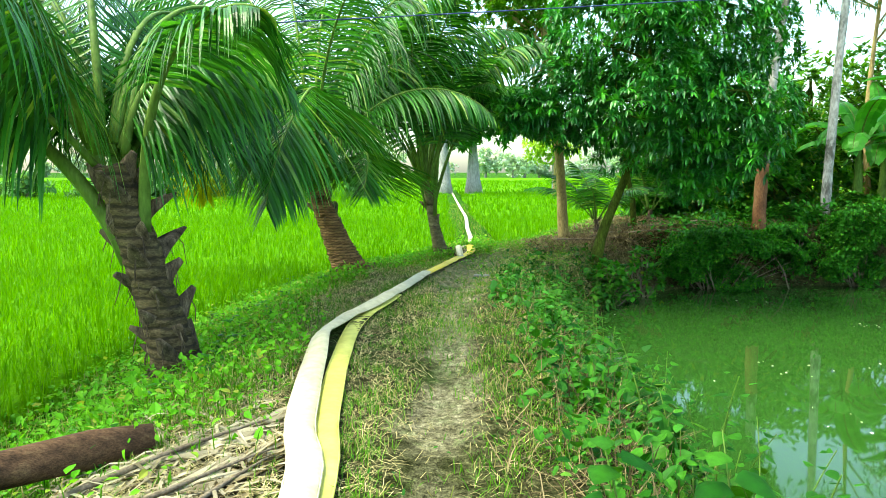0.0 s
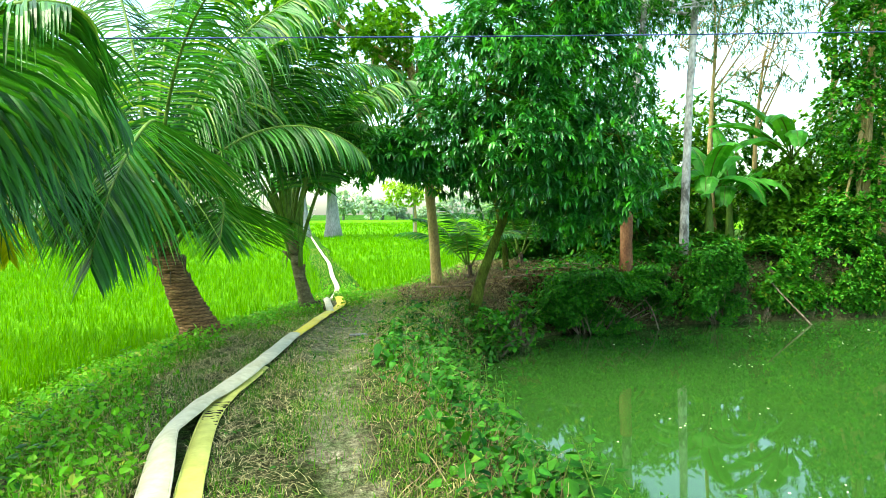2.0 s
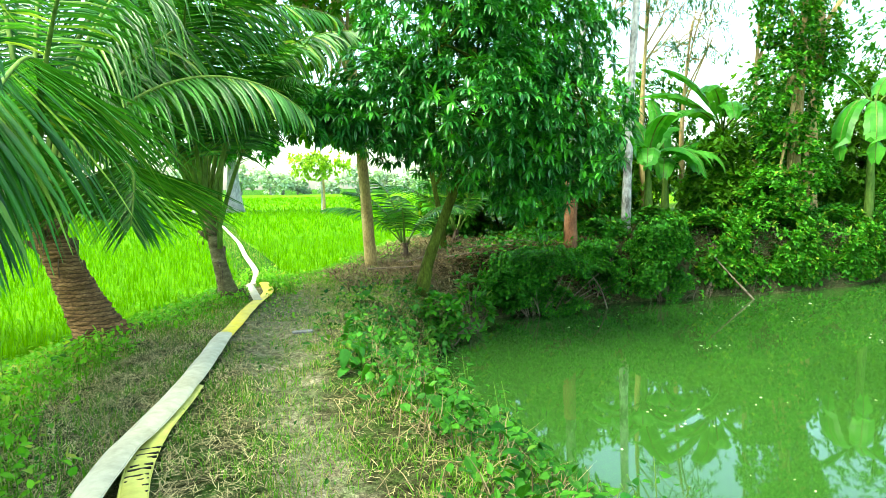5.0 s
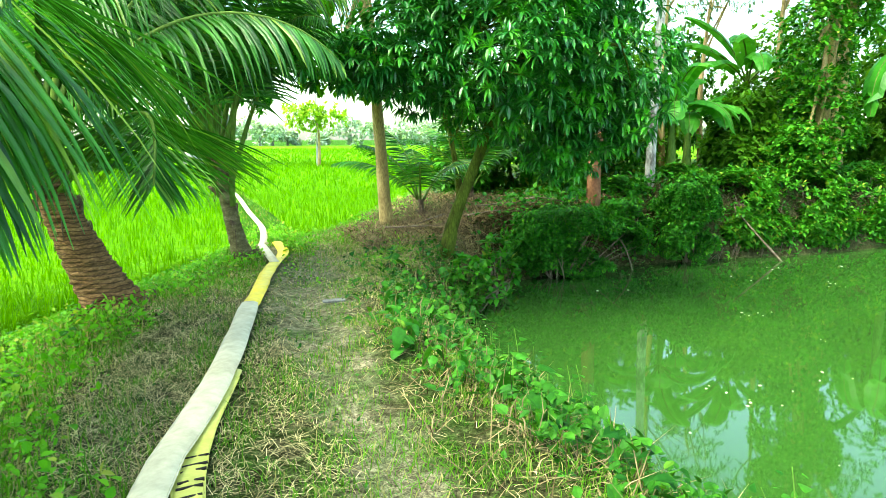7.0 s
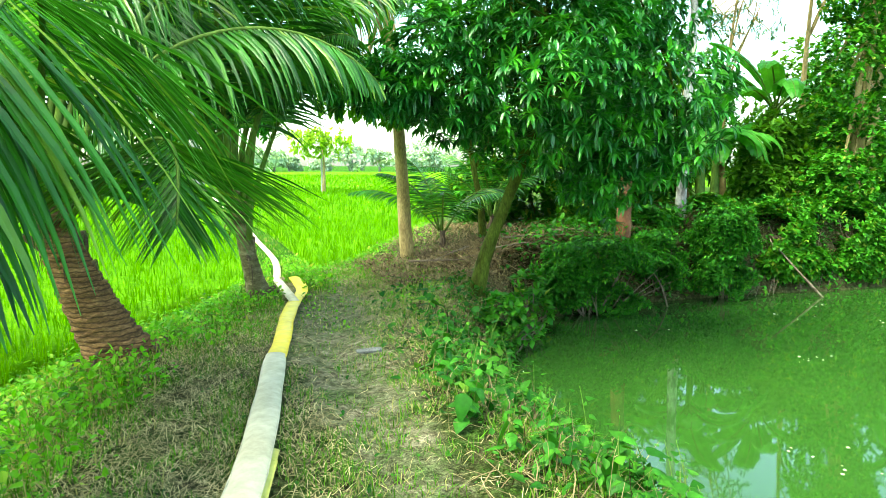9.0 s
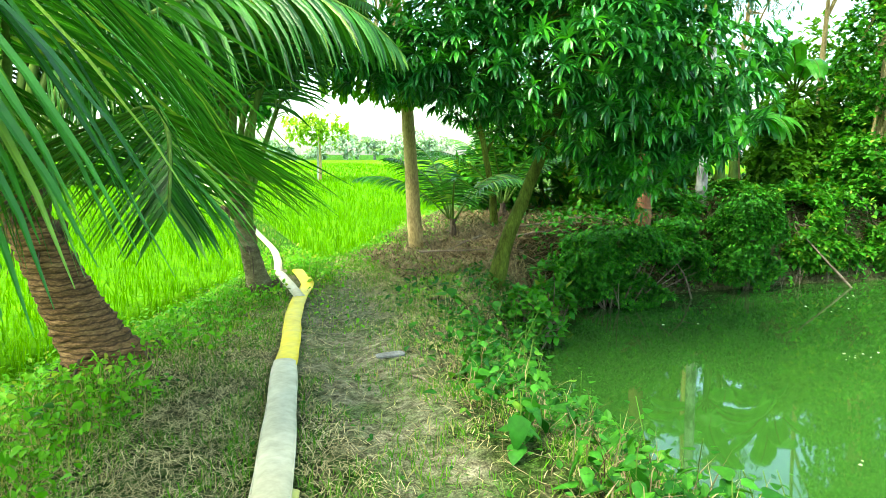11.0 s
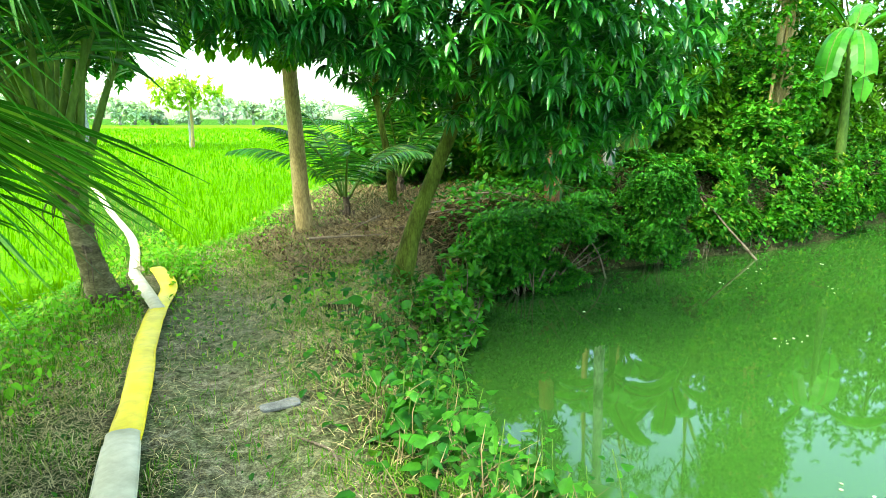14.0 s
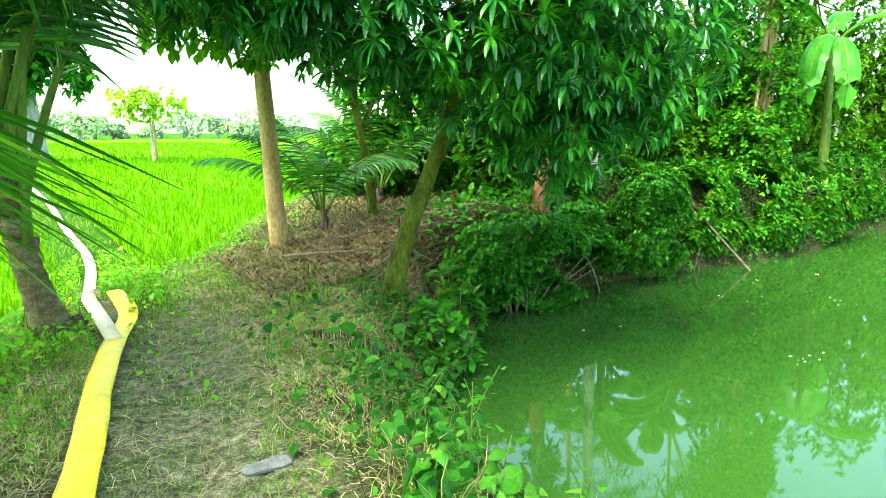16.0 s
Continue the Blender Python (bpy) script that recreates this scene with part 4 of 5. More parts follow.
# thicket behind the pond that closes the view
THICKET = [(9.4, 20.5, 2.2, 2.2, 1.5, 2.6, 0), (12.0, 22.5, 2.8, 2.6, 1.5, 3.0, 1), (14.8, 23.5, 3.2, 2.8, 1.6, 3.4, 0), (19.5, 22.5, 3.2, 2.8, 1.8, 3.4, 1), (23.5, 20.5, 4.6, 2.8, 2.0, 5.0, 0),
           (6.9, 20.6, 1.5, 1.6, 1.0, 1.9, 0), (27.5, 17.0, 4.6, 2.4, 3.0, 5.2, 1), (31.0, 11.0, 4.6, 2.4, 3.0, 5.2, 0), (33.0, 4.0, 4.6, 2.4, 3.0, 5.2, 1), (20.6, 19.2, 2.8, 1.8, 1.4, 3.2, 1), (24.2, 18.4, 4.2, 2.2, 1.5, 4.4, 1), (17.6, 19.6, 2.6, 1.5, 1.2, 2.8, 0), (8.6, 18.6, 1.4, 1.2, 0.9, 1.4, 0), (13.9, 18.6, 1.7, 1.3, 1.0, 1.7, 1)]
for x, y, z, sx, sy, sz, pale in THICKET:
    g = ground_at(x, y) - 0.1
    build_tree("thicket_tree", "bushy green tree in the thicket behind the pond", (x, y, g), [(x, y, g), (x + 0.1, y, z), (x, y, z + sz * 0.6)], (0.12, 0.09, 0.04),
               [(x, y, z, sx, sy, sz), (x + sx * 0.4, y - 0.3, z - sz * 0.45, sx * 0.8, sy, sz * 0.6), (x - sx * 0.4, y - 0.2, z - sz * 0.3, sx * 0.6, sy, sz * 0.6)], (1250, 7, 0.26, 0.06, 0.3), (M_BARK, M_LIGHTLEAF if pale else M_WEED), 9, group="thicket trees", lean=True)


# ---- shrubs on the far bank ----
def build_shrub(label, blobs, leaf, mat, group="bank shrubs"):
    x, y = blobs[0][0], blobs[0][1]
    base = Vector((x, y, ground_at(x, y)))
    sh = thing("shrub", label, "shrub", Matrix.Translation(base), group)
    stems = Soup()
    pts = blob_points([(b[0] - x, b[1] - y, b[2] - base.z, *b[3:]) for b in blobs], leaf[0], 0.55)
    for p, d in random.sample(pts, 24):
        limb(stems, (rnd(-0.2, 0.2), rnd(-0.1, 0.1), -0.15), p, 0.016, 0.004, 0.2, 6, 5)
    part("stem", stems, M_TWIG, sh)
    fol = Soup()
    for p, d in pts:
        whorl(fol, p, (d + UP * 0.3).normalized(), leaf[1], leaf[2], leaf[3], leaf[4], 0.25, lean=True)
    part("foliage", fol, mat, sh)


FINE, BROAD = (3400, 12, 0.095, 0.018, 0.22), (1700, 7, 0.15, 0.04, 0.35)
build_shrub("low dark green fine-leaved shrub overhanging the pond", [(6.3, 15.45, -0.2, 1.4, 0.75, 0.62), (5.5, 15.2, -0.4, 0.6, 0.5, 0.45), (7.6, 15.55, -0.5, 0.95, 0.6, 0.55), (6.6, 15.2, -0.78, 1.4, 0.42, 0.36)], FINE, M_SHRUB)
build_shrub("low green fine-leaved shrub hanging down to the water", [(9.8, 15.85, 0.1, 0.85, 0.75, 0.85), (9.6, 15.5, -0.6, 0.95, 0.5, 0.52)], (2600, 12, 0.095, 0.018, 0.22), M_SHRUB)
build_shrub("low dark green shrub trailing over the pond edge", [(8.3, 16.1, -0.15, 0.8, 0.6, 0.55)], (1000, 10, 0.115, 0.02, 0.2), M_SHRUB)
build_shrub("loose leafy weed shrub hanging over the pond edge", [(3.35, 13.45, -0.45, 0.4, 0.3, 0.3), (3.7, 13.5, -0.8, 0.3, 0.22, 0.22)], (90, 4, 0.16, 0.052, 0.35), M_WEED)
build_shrub("loose leafy weed shrub hanging over the pond edge", [(4.3, 14.5, -0.4, 0.5, 0.35, 0.36), (4.5, 14.45, -0.8, 0.4, 0.25, 0.3)], (75, 4, 0.17, 0.054, 0.35), M_WEED)
build_shrub("broad-leaved bright green shrub on the far bank", [(11.6, 16.4, 0.1, 1.3, 0.9, 0.9), (12.0, 15.9, -0.5, 1.2, 0.45, 0.5)], BROAD, M_WEED)
build_shrub("broad-leaved bright green shrub on the far bank", [(13.6, 16.2, 0.2, 1.4, 0.9, 0.95), (13.9, 15.8, -0.45, 1.4, 0.5, 0.6)], BROAD, M_WEED)
build_shrub("dense green shrub leaning over the pond", [(16.0, 16.4, 0.0, 1.7, 1.0, 1.1), (16.3, 16.0, -0.5, 1.7, 0.5, 0.55)], BROAD, M_WEED)
build_shrub("dense green shrub leaning over the pond", [(19.2, 17.1, 0.2, 1.9, 1.0, 1.4), (19.4, 16.7, -0.4, 1.9, 0.5, 0.65)], BROAD, M_WEED)
build_shrub("dense green shrub leaning over the pond", [(23.5, 17.0, 0.5, 2.4, 1.3, 1.9), (23.0, 16.5, -0.4, 2.2, 0.5, 0.7)], BROAD, M_WEED)
build_shrub("leafy green shrub at the foot of the tall trunk", [(8.9, 17.2, 0.25, 1.0, 0.6, 0.5)], BROAD, M_SHRUB)
build_shrub("leafy green shrub at the foot of the pole", [(10.6, 17.2, 0.5, 1.0, 0.6, 0.55)], BROAD, M_WEED)


# ---- banana plants ----
def build_banana(label, x, y, tall, leaves):
    z0 = ground_at(x, y) - 0.1
    plant = thing("banana_plant", label, "banana plant", pose(x, y, z0), "banana plants")
    st = Soup()
    st.tube(bez((0, 0, 0), (0.05, 0, tall * 0.5), (0, 0.05, tall), 12), [0.15 - 0.09 * i / 11 for i in range(12)], 12, wob=0.1)
    part("stem", st, M_PETIOLE, plant, smooth=True)
    for az, elev, ln, droop, *late in leaves:
        pts, dirs = frond_line((0, 0, tall - 0.2), az, elev, ln, droop, 20, 0.0, late[0] if late else 1.4)
        rib = Soup()
        rib.tube(pts, [0.03 * (1 - i / 21) + 0.004 for i in range(20)], 6)
        ob = part("leaf", rib, M_PETIOLE, plant, smooth=True)
        blade = Soup()
        for sgn in (-1, 1):
            k, tear = 4, random.randrange(1, 4)
            while k < 19:
                j = min(k + tear, 19)
                vs, fs = [], []
                for i in range(k, j + 1):
                    u = (i - 4) / 15
                    w = 0.31 * math.sin(math.pi * (0.1 + 0.86 * u)) ** 0.6 * rnd(0.9, 1.08)
                    s = dirs[i].cross(UP)
                    s = s.normalized() if s.length > 0.05 else Vector((1, 0, 0))
                    edge = pts[i] + s * sgn * w - UP * w * (0.3 + 0.35 * noise.noise(Vector((k * 1.7, az, sgn)))) - dirs[i] * (0.035 if i == k else -0.035 if i == j else 0)
                    midp = pts[i] + s * sgn * w * 0.5 + UP * w * 0.08
                    vs += [pts[i], midp, edge]
                n = j - k + 1
                fs = [(3 * i + q, 3 * i + q + 1, 3 * i + q + 4, 3 * i + q + 3) for i in range(n - 1) for q in (0, 1)]
                blade.add(vs, fs)
                k, tear = j, random.randrange(1, 5)
        part("blade", blade, M_BANANA, ob)


build_banana("banana plant with broad torn leaves behind the pond", 11.0, 18.0, 1.9, [(140, 62, 2.0, 120), (160, 30, 1.7, 85), (232, 50, 1.7, 150), (300, 62, 2.1, 150, 0.9), (328, 40, 1.9, 110), (90, 80, 2.2, 95), (262, 82, 2.2, 110), (20, 70, 2.0, 95), (205, 55, 1.9, 130)])
build_banana("banana plant with hanging lower leaves behind the pond", 12.2, 18.8, 1.7, [(190, 68, 2.2, 85), (265, 50, 2.0, 140), (310, 52, 2.2, 150), (0, 56, 2.3, 95), (80, 82, 2.4, 40), (230, 36, 2.0, 110)])
build_banana("banana plant with arching sunlit leaves in the thicket", 14.6, 19.2, 2.9, [(165, 50, 3.0, 75), (195, 35, 2.8, 80), (235, 52, 2.6, 120), (150, 70, 2.8, 60), (330, 60, 2.4, 90), (215, 66, 2.8, 110), (280, 50, 2.4, 130)])
build_banana("banana plant with long hanging leaves beside the vines", 17.9, 16.9, 3.8, [(190, 62, 2.9, 165, 0.55), (222, 60, 2.7, 168, 0.5), (300, 55, 2.4, 120), (135, 66, 2.8, 95), (20, 60, 2.6, 100)])

# ---- pole, wire, hose ----
wire = Soup()
wp = [Vector((-9, 7.66, 2.92)), Vector((9, 7.86, 3.87))]
wire.tube([wp[0].lerp(wp[1], i / 30) - UP * 0.06 * (1 - (2 * i / 30 - 1) ** 2) for i in range(31)], [0.007] * 31, 6)
tagged(part("overhead_wire", wire, M_WIRE), "thin blue overhead wire strung between the trees", "wire")


def flat_hose(name, label, pts, width, mat, puff=0.03, n=60, twist=(), group="lay-flat hose"):
    """A lay-flat hose, half filled, following the ground."""
    line = polyline([(p[0], p[1], ground_at(p[0], p[1]) + (p[2] if len(p) > 2 else 0.0)) for p in pts], n)
    s, sides = Soup(), 14
    rings = []
    for i, p in enumerate(line):
        t = (line[min(i + 1, n - 1)] - line[max(i - 1, 0)]).normalized()
        a = t.cross(UP).normalized()
        u = a.cross(t)
        w = width * (0.5 + 0.05 * noise.noise(Vector((i * 0.21, p.x, 0))))
        h = puff * (1 + 0.5 * noise.noise(Vector((i * 0.33, 4, p.y))))
        lean = 0.1 * noise.noise(Vector((i * 0.17, 9, 0)))
        for k, amp, c in twist:
            lean += amp * math.exp(-((i / n - k) / c) ** 2)
        a2, u2 = a * math.cos(lean) + u * math.sin(lean), u * math.cos(lean) - a * math.sin(lean)
        ring = []
        for j in range(sides):
            b = 2 * math.pi * j / sides
            cx, cy = math.cos(b), math.sin(b)
            ring.append(p + a2 * (w * math.copysign(abs(cx) ** 0.7, cx)) + u2 * (h * cy * (1.1 - 0.55 * cx * cx) + 0.012 * noise.noise(Vector((i * 0.9, j, 2)))) + UP * (h * 0.9 + 0.03 + abs(math.sin(lean)) * w))
        rings += ring
    s.add(rings, [(i * sides + j, i * sides + (j + 1) % sides, (i + 1) * sides + (j + 1) % sides, (i + 1) * sides + j) for i in range(n - 1) for j in range(sides)] + [tuple(reversed(range(sides))), tuple(range((n - 1) * sides, n * sides))])
    ob = thing(name, label, "hose", None, group)
    part("tube", s, mat, ob, smooth=True)
    for sg in (0, sides // 2):
        seam = Soup()
        seam.tube([Vector(rings[i * sides + sg]) for i in range(0, n, 2)], [0.006] * len(range(0, n, 2)), 5)
        part("seam", seam, mat, ob)
    return ob


flat_hose("hose", "cream-white lay-flat irrigation hose along the dirt path", [(-0.5, -1.0, 0.02), (-0.6, 1.2, 0.02), (-0.68, 3.1, 0.02), (-0.88, 4.0, 0.02), (-1.05, 5.4, 0.02), (-1.14, 6.4, 0.02), (-1.02, 7.2, 0.03), (-0.72, 8.3, 0.02), (-0.45, 9.7, 0.02), (-0.27, 10.75, 0.02)], 0.185, M_HOSE_W, 0.028, 90, [(0.6, 0.5, 0.05)])
pale_hose = flat_hose("hose", "pale yellow lay-flat hose beside the white one", [(-0.42, -1.0), (-0.52, 1.2), (-0.60, 3.15), (-0.74, 4.15), (-0.86, 5.45), (-0.92, 6.9), (-0.82, 7.7), (-0.60, 8.6)], 0.15, M_HOSE_P, 0.014, 70)
flat_hose("hose", "bright yellow lay-flat hose end lying on the path", [(-0.29, 10.6, 0.02), (-0.1, 11.5, 0.01), (0.1, 12.6, 0.01), (0.36, 13.7, 0.01), (0.6, 14.5, 0.02), (0.62, 15.4, 0.05)], 0.165, M_HOSE_Y, 0.016, 60)
flat_hose("hose", "white lay-flat hose running on along the field bund", [(0.36, 13.7), (0.36, 14.6), (0.36, 15.4), (0.5, 16.5), (0.78, 19.0), (0.82, 22.7), (0.95, 28.5), (0.9, 36.0), (0.8, 60.0)], 0.125, M_HOSE_W, 0.03, 120)

for k in range(9):
    by = 6.62 + 0.085 * k + rnd(-0.02, 0.02)
    bx = float(np.interp(by, [5.45, 6.9, 7.7], [-0.86, -0.92, -0.82]))
    band = Soup()
    zz = ground_at(bx, by) + 0.062
    band.add([(bx - 0.06, by - 0.03, zz), (bx + 0.065, by, zz - 0.006), (bx + 0.065, by + 0.016, zz - 0.006), (bx - 0.06, by - 0.014, zz), (bx - 0.06, by - 0.03, zz - 0.02), (bx + 0.065, by, zz - 0.026), (bx + 0.065, by + 0.016, zz - 0.026), (bx - 0.06, by - 0.014, zz - 0.02)],
             [(0, 1, 2, 3), (4, 7, 6, 5), (0, 4, 5, 1), (1, 5, 6, 2), (2, 6, 7, 3), (3, 7, 4, 0)])
    part("dark_band", band, M_MARK, pale_hose)

# ---- slipper ----
slip = thing("slipper", "worn grey rubber slipper lying on the path", "slipper", pose(0.62, 10.82, ground_at(0.62, 10.82) + 0.014, 0, 0, 2))
so = Soup()
outline = [(-0.125, 0.0), (-0.115, 0.032), (-0.06, 0.036), (0.0, 0.034), (0.07, 0.046), (0.115, 0.034), (0.128, 0.0), (0.112, -0.036), (0.06, -0.048), (0.0, -0.038), (-0.06, -0.036), (-0.115, -0.030)]
k = len(outline)
outline = [(x, y * 1.25) for x, y in outline]
so.add([(x, y, 0.0) for x, y in outline] + [(x * 1.03, y * 1.05, 0.016) for x, y in outline] + [(x * 0.96, y * 0.93, 0.024) for x, y in outline],
       [tuple(reversed(range(k))), tuple(range(2 * k, 3 * k))] + [(r * k + i, r * k + (i + 1) % k, (r + 1) * k + (i + 1) % k, (r + 1) * k + i) for r in (0, 1) for i in range(k)])
part("sole", so, M_SLIPPER, slip, smooth=False)
tread = Soup()
for k in range(7):
    tx = -0.09 + 0.03 * k
    tread.tube([(tx, -0.03, 0.0245), (tx, 0.03, 0.0245)], [0.003, 0.003], 5)
part("tread", tread, M_SLIPPER, slip)

# ---- ground cover: weeds, grass, straw ----
def bare_hose(x, y):
    """1 away from the hoses, 0 under them."""
    white = np.interp(y, [-1, 1.2, 3.1, 4.0, 5.4, 6.4, 7.2, 8.3, 9.7, 10.75, 13.7, 15.4], [-0.5, -0.6, -0.68, -0.88, -1.05, -1.14, -1.02, -0.72, -0.45, -0.27, 0.36, 0.62])
    pale = np.interp(y, [-1, 1.2, 3.15, 4.15, 5.45, 6.9, 7.7, 8.6], [-0.42, -0.52, -0.6, -0.74, -0.86, -0.92, -0.82, -0.6])
    onward = np.interp(y, [13.7, 15.4, 16.5, 19.0, 22.7, 28.5, 36.0], [0.36, 0.36, 0.5, 0.78, 0.82, 0.95, 0.9])
    shoe = np.hypot((x - 0.62) / 1.6, y - 10.78) > 0.13
    return shoe & ((np.abs(x - onward) > 0.12) | (y < 13.5)) & ((np.abs(x - white) > 0.12) | (y > 15.4)) & ((np.abs(x - pale) > 0.09) | (y > 8.6))


def scatter(rng, n, x0, x1, y0, y1, keep):
    x, y = rng.uniform(x0, x1, n), rng.uniform(y0, y1, n)
    k = rng.random(n) < keep(x, y) * bare_hose(x, y)
    return x[k], y[k]


def patchy(x, y, f=1.3):
    return 0.5 + 0.5 * np.sin(x * f * 2.1 + np.sin(y * f * 1.7) * 1.5) * np.cos(y * f * 1.3 + np.sin(x * f * 0.9))


def rows_to_mesh(name, block, quads, mat, label, category, per):
    n = len(block)
    base = (np.arange(n) * per)[:, None]
    faces = []
    for q in quads:
        faces += (base + np.array(q)[None, :]).tolist()
    me = bpy.data.meshes.new(name)
    me.from_pydata(block.reshape(-1, 3).tolist(), [], faces)
    me.materials.append(mat)
    return tagged(new(name, me), label, category, kind="stuff")


def leaf_scatter(name, label, rng, x, y, lift, size, mat, tilt=0.6):
    """Small oval folded leaves held over the ground on hidden stalks."""
    n = len(x)
    z = height(x, y) + rng.random(n) ** 1.3 * lift + 0.012
    ln = size * (0.45 + 1.0 * rng.random(n) ** 2.0)
    az, el = rng.uniform(0, 2 * np.pi, n), rng.normal(0.1, tilt, n)
    d = np.stack([np.cos(az) * np.cos(el), np.sin(az) * np.cos(el), np.sin(el)], -1)
    s = np.stack([-np.sin(az), np.cos(az), rng.normal(0, 0.35, n)], -1)
    s /= np.linalg.norm(s, axis=1)[:, None]
    u = np.cross(d, s)
    o = np.stack([x, y, z], -1)
    w = ln * rng.uniform(0.26, 0.4, n)
    def at(t, side, up):
        return o + d * (ln * t)[:, None] + s * (w * side)[:, None] + u * (w * up)[:, None]
    block = np.stack([at(0, 0, 0), at(0.3, -1, 0.3), at(0.33, 0, 0), at(0.3, 1, 0.3), at(0.7, -0.75, 0.15), at(0.7, 0, -0.1), at(0.7, 0.75, 0.15), at(1, 0, -0.3)], 1)
    return rows_to_mesh(name, block, [(0, 2, 1), (0, 3, 2), (1, 2, 5, 4), (2, 3, 6, 5), (4, 5, 7), (5, 6, 7)], mat, label, "weeds", 8)


def blade_scatter(name, label, rng, x, y, tall, wide, lean, mat, category="grass", flat=False, lift=0.0):
    n = len(x)
    z = height(x, y) + (rng.random(n) * lift + 0.006)
    h = tall * rng.uniform(0.5, 1.3, n)
    az = rng.uniform(0, 2 * np.pi, n)
    le = rng.uniform(*lean, n)
    face = az + np.pi / 2 + rng.normal(0, 0.3, n)
    sx, sy = np.cos(face) * wide * 0.5, np.sin(face) * wide * 0.5
    dx, dy = np.cos(az) * np.sin(le), np.sin(az) * np.sin(le)
    up = np.cos(le)
    x1, y1 = x + dx * h * 0.5 + rng.normal(0, 0.05, n) * h, y + dy * h * 0.5 + rng.normal(0, 0.05, n) * h
    x2, y2 = x + dx * h * 1.05, y + dy * h * 1.05
    z1, z2 = z + h * up * 0.6, z + h * up * 0.85
    if flat:
        z1, z2 = np.maximum(height(x1, y1) + 0.008, z) + rng.random(n) * 0.03, height(x2, y2) + 0.01 + rng.random(n) * 0.03
    block = np.stack([np.stack(v, -1) for v in ((x - sx, y - sy, z), (x + sx, y + sy, z), (x1 + sx, y1 + sy, z1), (x1 - sx, y1 - sy, z1), (x2, y2, z2))], 1)
    return rows_to_mesh(name, block, [(0, 1, 2, 3), (3, 2, 4)], mat, label, category, 5)


rng = np.random.default_rng(11)


def left_slope(x, y):
    dl = signed(LAND, x, y) - np.interp(y, [2, 4.5, 6, 7.5, 9, 11, 12.5, 14], [0.2, -0.1, -0.05, 0.15, 0.4, 0.3, 0.0, -0.5])
    return smooth(-0.8, -0.2, dl - 0.6 * (patchy(x, y) - 0.5)) * (1 - smooth(1.9, 2.4, dl)) * (x < 1.2) * np.maximum(smooth(3.5, 4.0, y - 0.55 * (x + 1.8)), 0.12)


def right_bank(x, y):
    dp = signed(POND, x, y)
    far = np.interp(y, [3, 8, 10, 13], [1.75, 1.8, 1.4, 1.2])
    return (dp > 0) * (0.12 + 0.88 * smooth(far, far - 0.55, dp + 0.7 * (patchy(x, y, 1.9) - 0.5))) * smooth(1.9, 1.5, dp) * np.where(y > 13, 0.8, 1.0)


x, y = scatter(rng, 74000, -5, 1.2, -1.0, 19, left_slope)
leaf_scatter("weed_cover", "low creeping weeds on the dike slope, painted sunlit bright green", rng, x, y, 0.18, 0.062, M_WEEDLIT)
x, y = scatter(rng, 36000, 0.2, 4.5, -1.0, 14.5, right_bank)
leaf_scatter("weed_cover", "leafy green weeds covering the pond bank", rng, x, y, 0.3, 0.085, M_BANKWEED)
x, y = scatter(rng, 52000, 3.5, 28, 13.5, 19.5, lambda a, b: (signed(POND, a, b) > 0.02) * smooth(2.6, 0.8, signed(POND, a, b)) * smooth(4.0, 6.5, a))
leaf_scatter("weed_cover", "tangled green weeds on the far pond bank", rng, x, y, 0.35, 0.12, M_SHRUB)
x, y = scatter(rng, 12000, -3.2, 3.5, 1.5, 18, lambda a, b: (signed(LAND, a, b) < 0.1) * (signed(POND, a, b) > 1.0) * (patchy(a, b, 2.3) > 0.55) * 0.6)
leaf_scatter("weed_cover", "sparse tiny green weeds in the thatch", rng, x, y, 0.05, 0.035, M_BANKWEED)
def junction(a, b):
    return np.exp(-((a - 1.1 - 0.35 * (b - 16.2)) / 0.9) ** 2) * smooth(14.3, 15.6, b) * smooth(20.5, 17.5, b)


x, y = scatter(rng, 26000, -1.0, 5.0, 14.0, 20.5, lambda a, b: junction(a, b) * smooth(0.2, 0.7, patchy(a, b, 2.0)))
blade_scatter("grass", "bright yellow-green grass where the path meets the bund", rng, x, y, 0.1, 0.007, (0.2, 1.2), M_RICE)
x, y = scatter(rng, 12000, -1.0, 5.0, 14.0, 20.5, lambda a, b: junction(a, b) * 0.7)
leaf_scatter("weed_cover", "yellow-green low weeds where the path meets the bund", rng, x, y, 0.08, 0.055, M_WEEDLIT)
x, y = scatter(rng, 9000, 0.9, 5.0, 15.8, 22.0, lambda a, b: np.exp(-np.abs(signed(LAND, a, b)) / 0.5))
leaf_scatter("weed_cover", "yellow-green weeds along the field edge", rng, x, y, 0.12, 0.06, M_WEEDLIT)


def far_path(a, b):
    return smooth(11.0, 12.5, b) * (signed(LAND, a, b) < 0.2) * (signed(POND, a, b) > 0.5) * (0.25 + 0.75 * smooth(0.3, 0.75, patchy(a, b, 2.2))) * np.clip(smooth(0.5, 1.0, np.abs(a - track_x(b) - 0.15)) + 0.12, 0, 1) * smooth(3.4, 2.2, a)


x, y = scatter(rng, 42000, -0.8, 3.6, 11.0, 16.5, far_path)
blade_scatter("grass", "short grass at the far end of the path, painted sunlit yellow-green", rng, x, y, 0.075, 0.006, (0.2, 1.35), M_GRASSLIT)
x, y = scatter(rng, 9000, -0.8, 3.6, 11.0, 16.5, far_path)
leaf_scatter("weed_cover", "small weeds at the far end of the path, painted sunlit", rng, x, y, 0.05, 0.045, M_WEEDLIT)


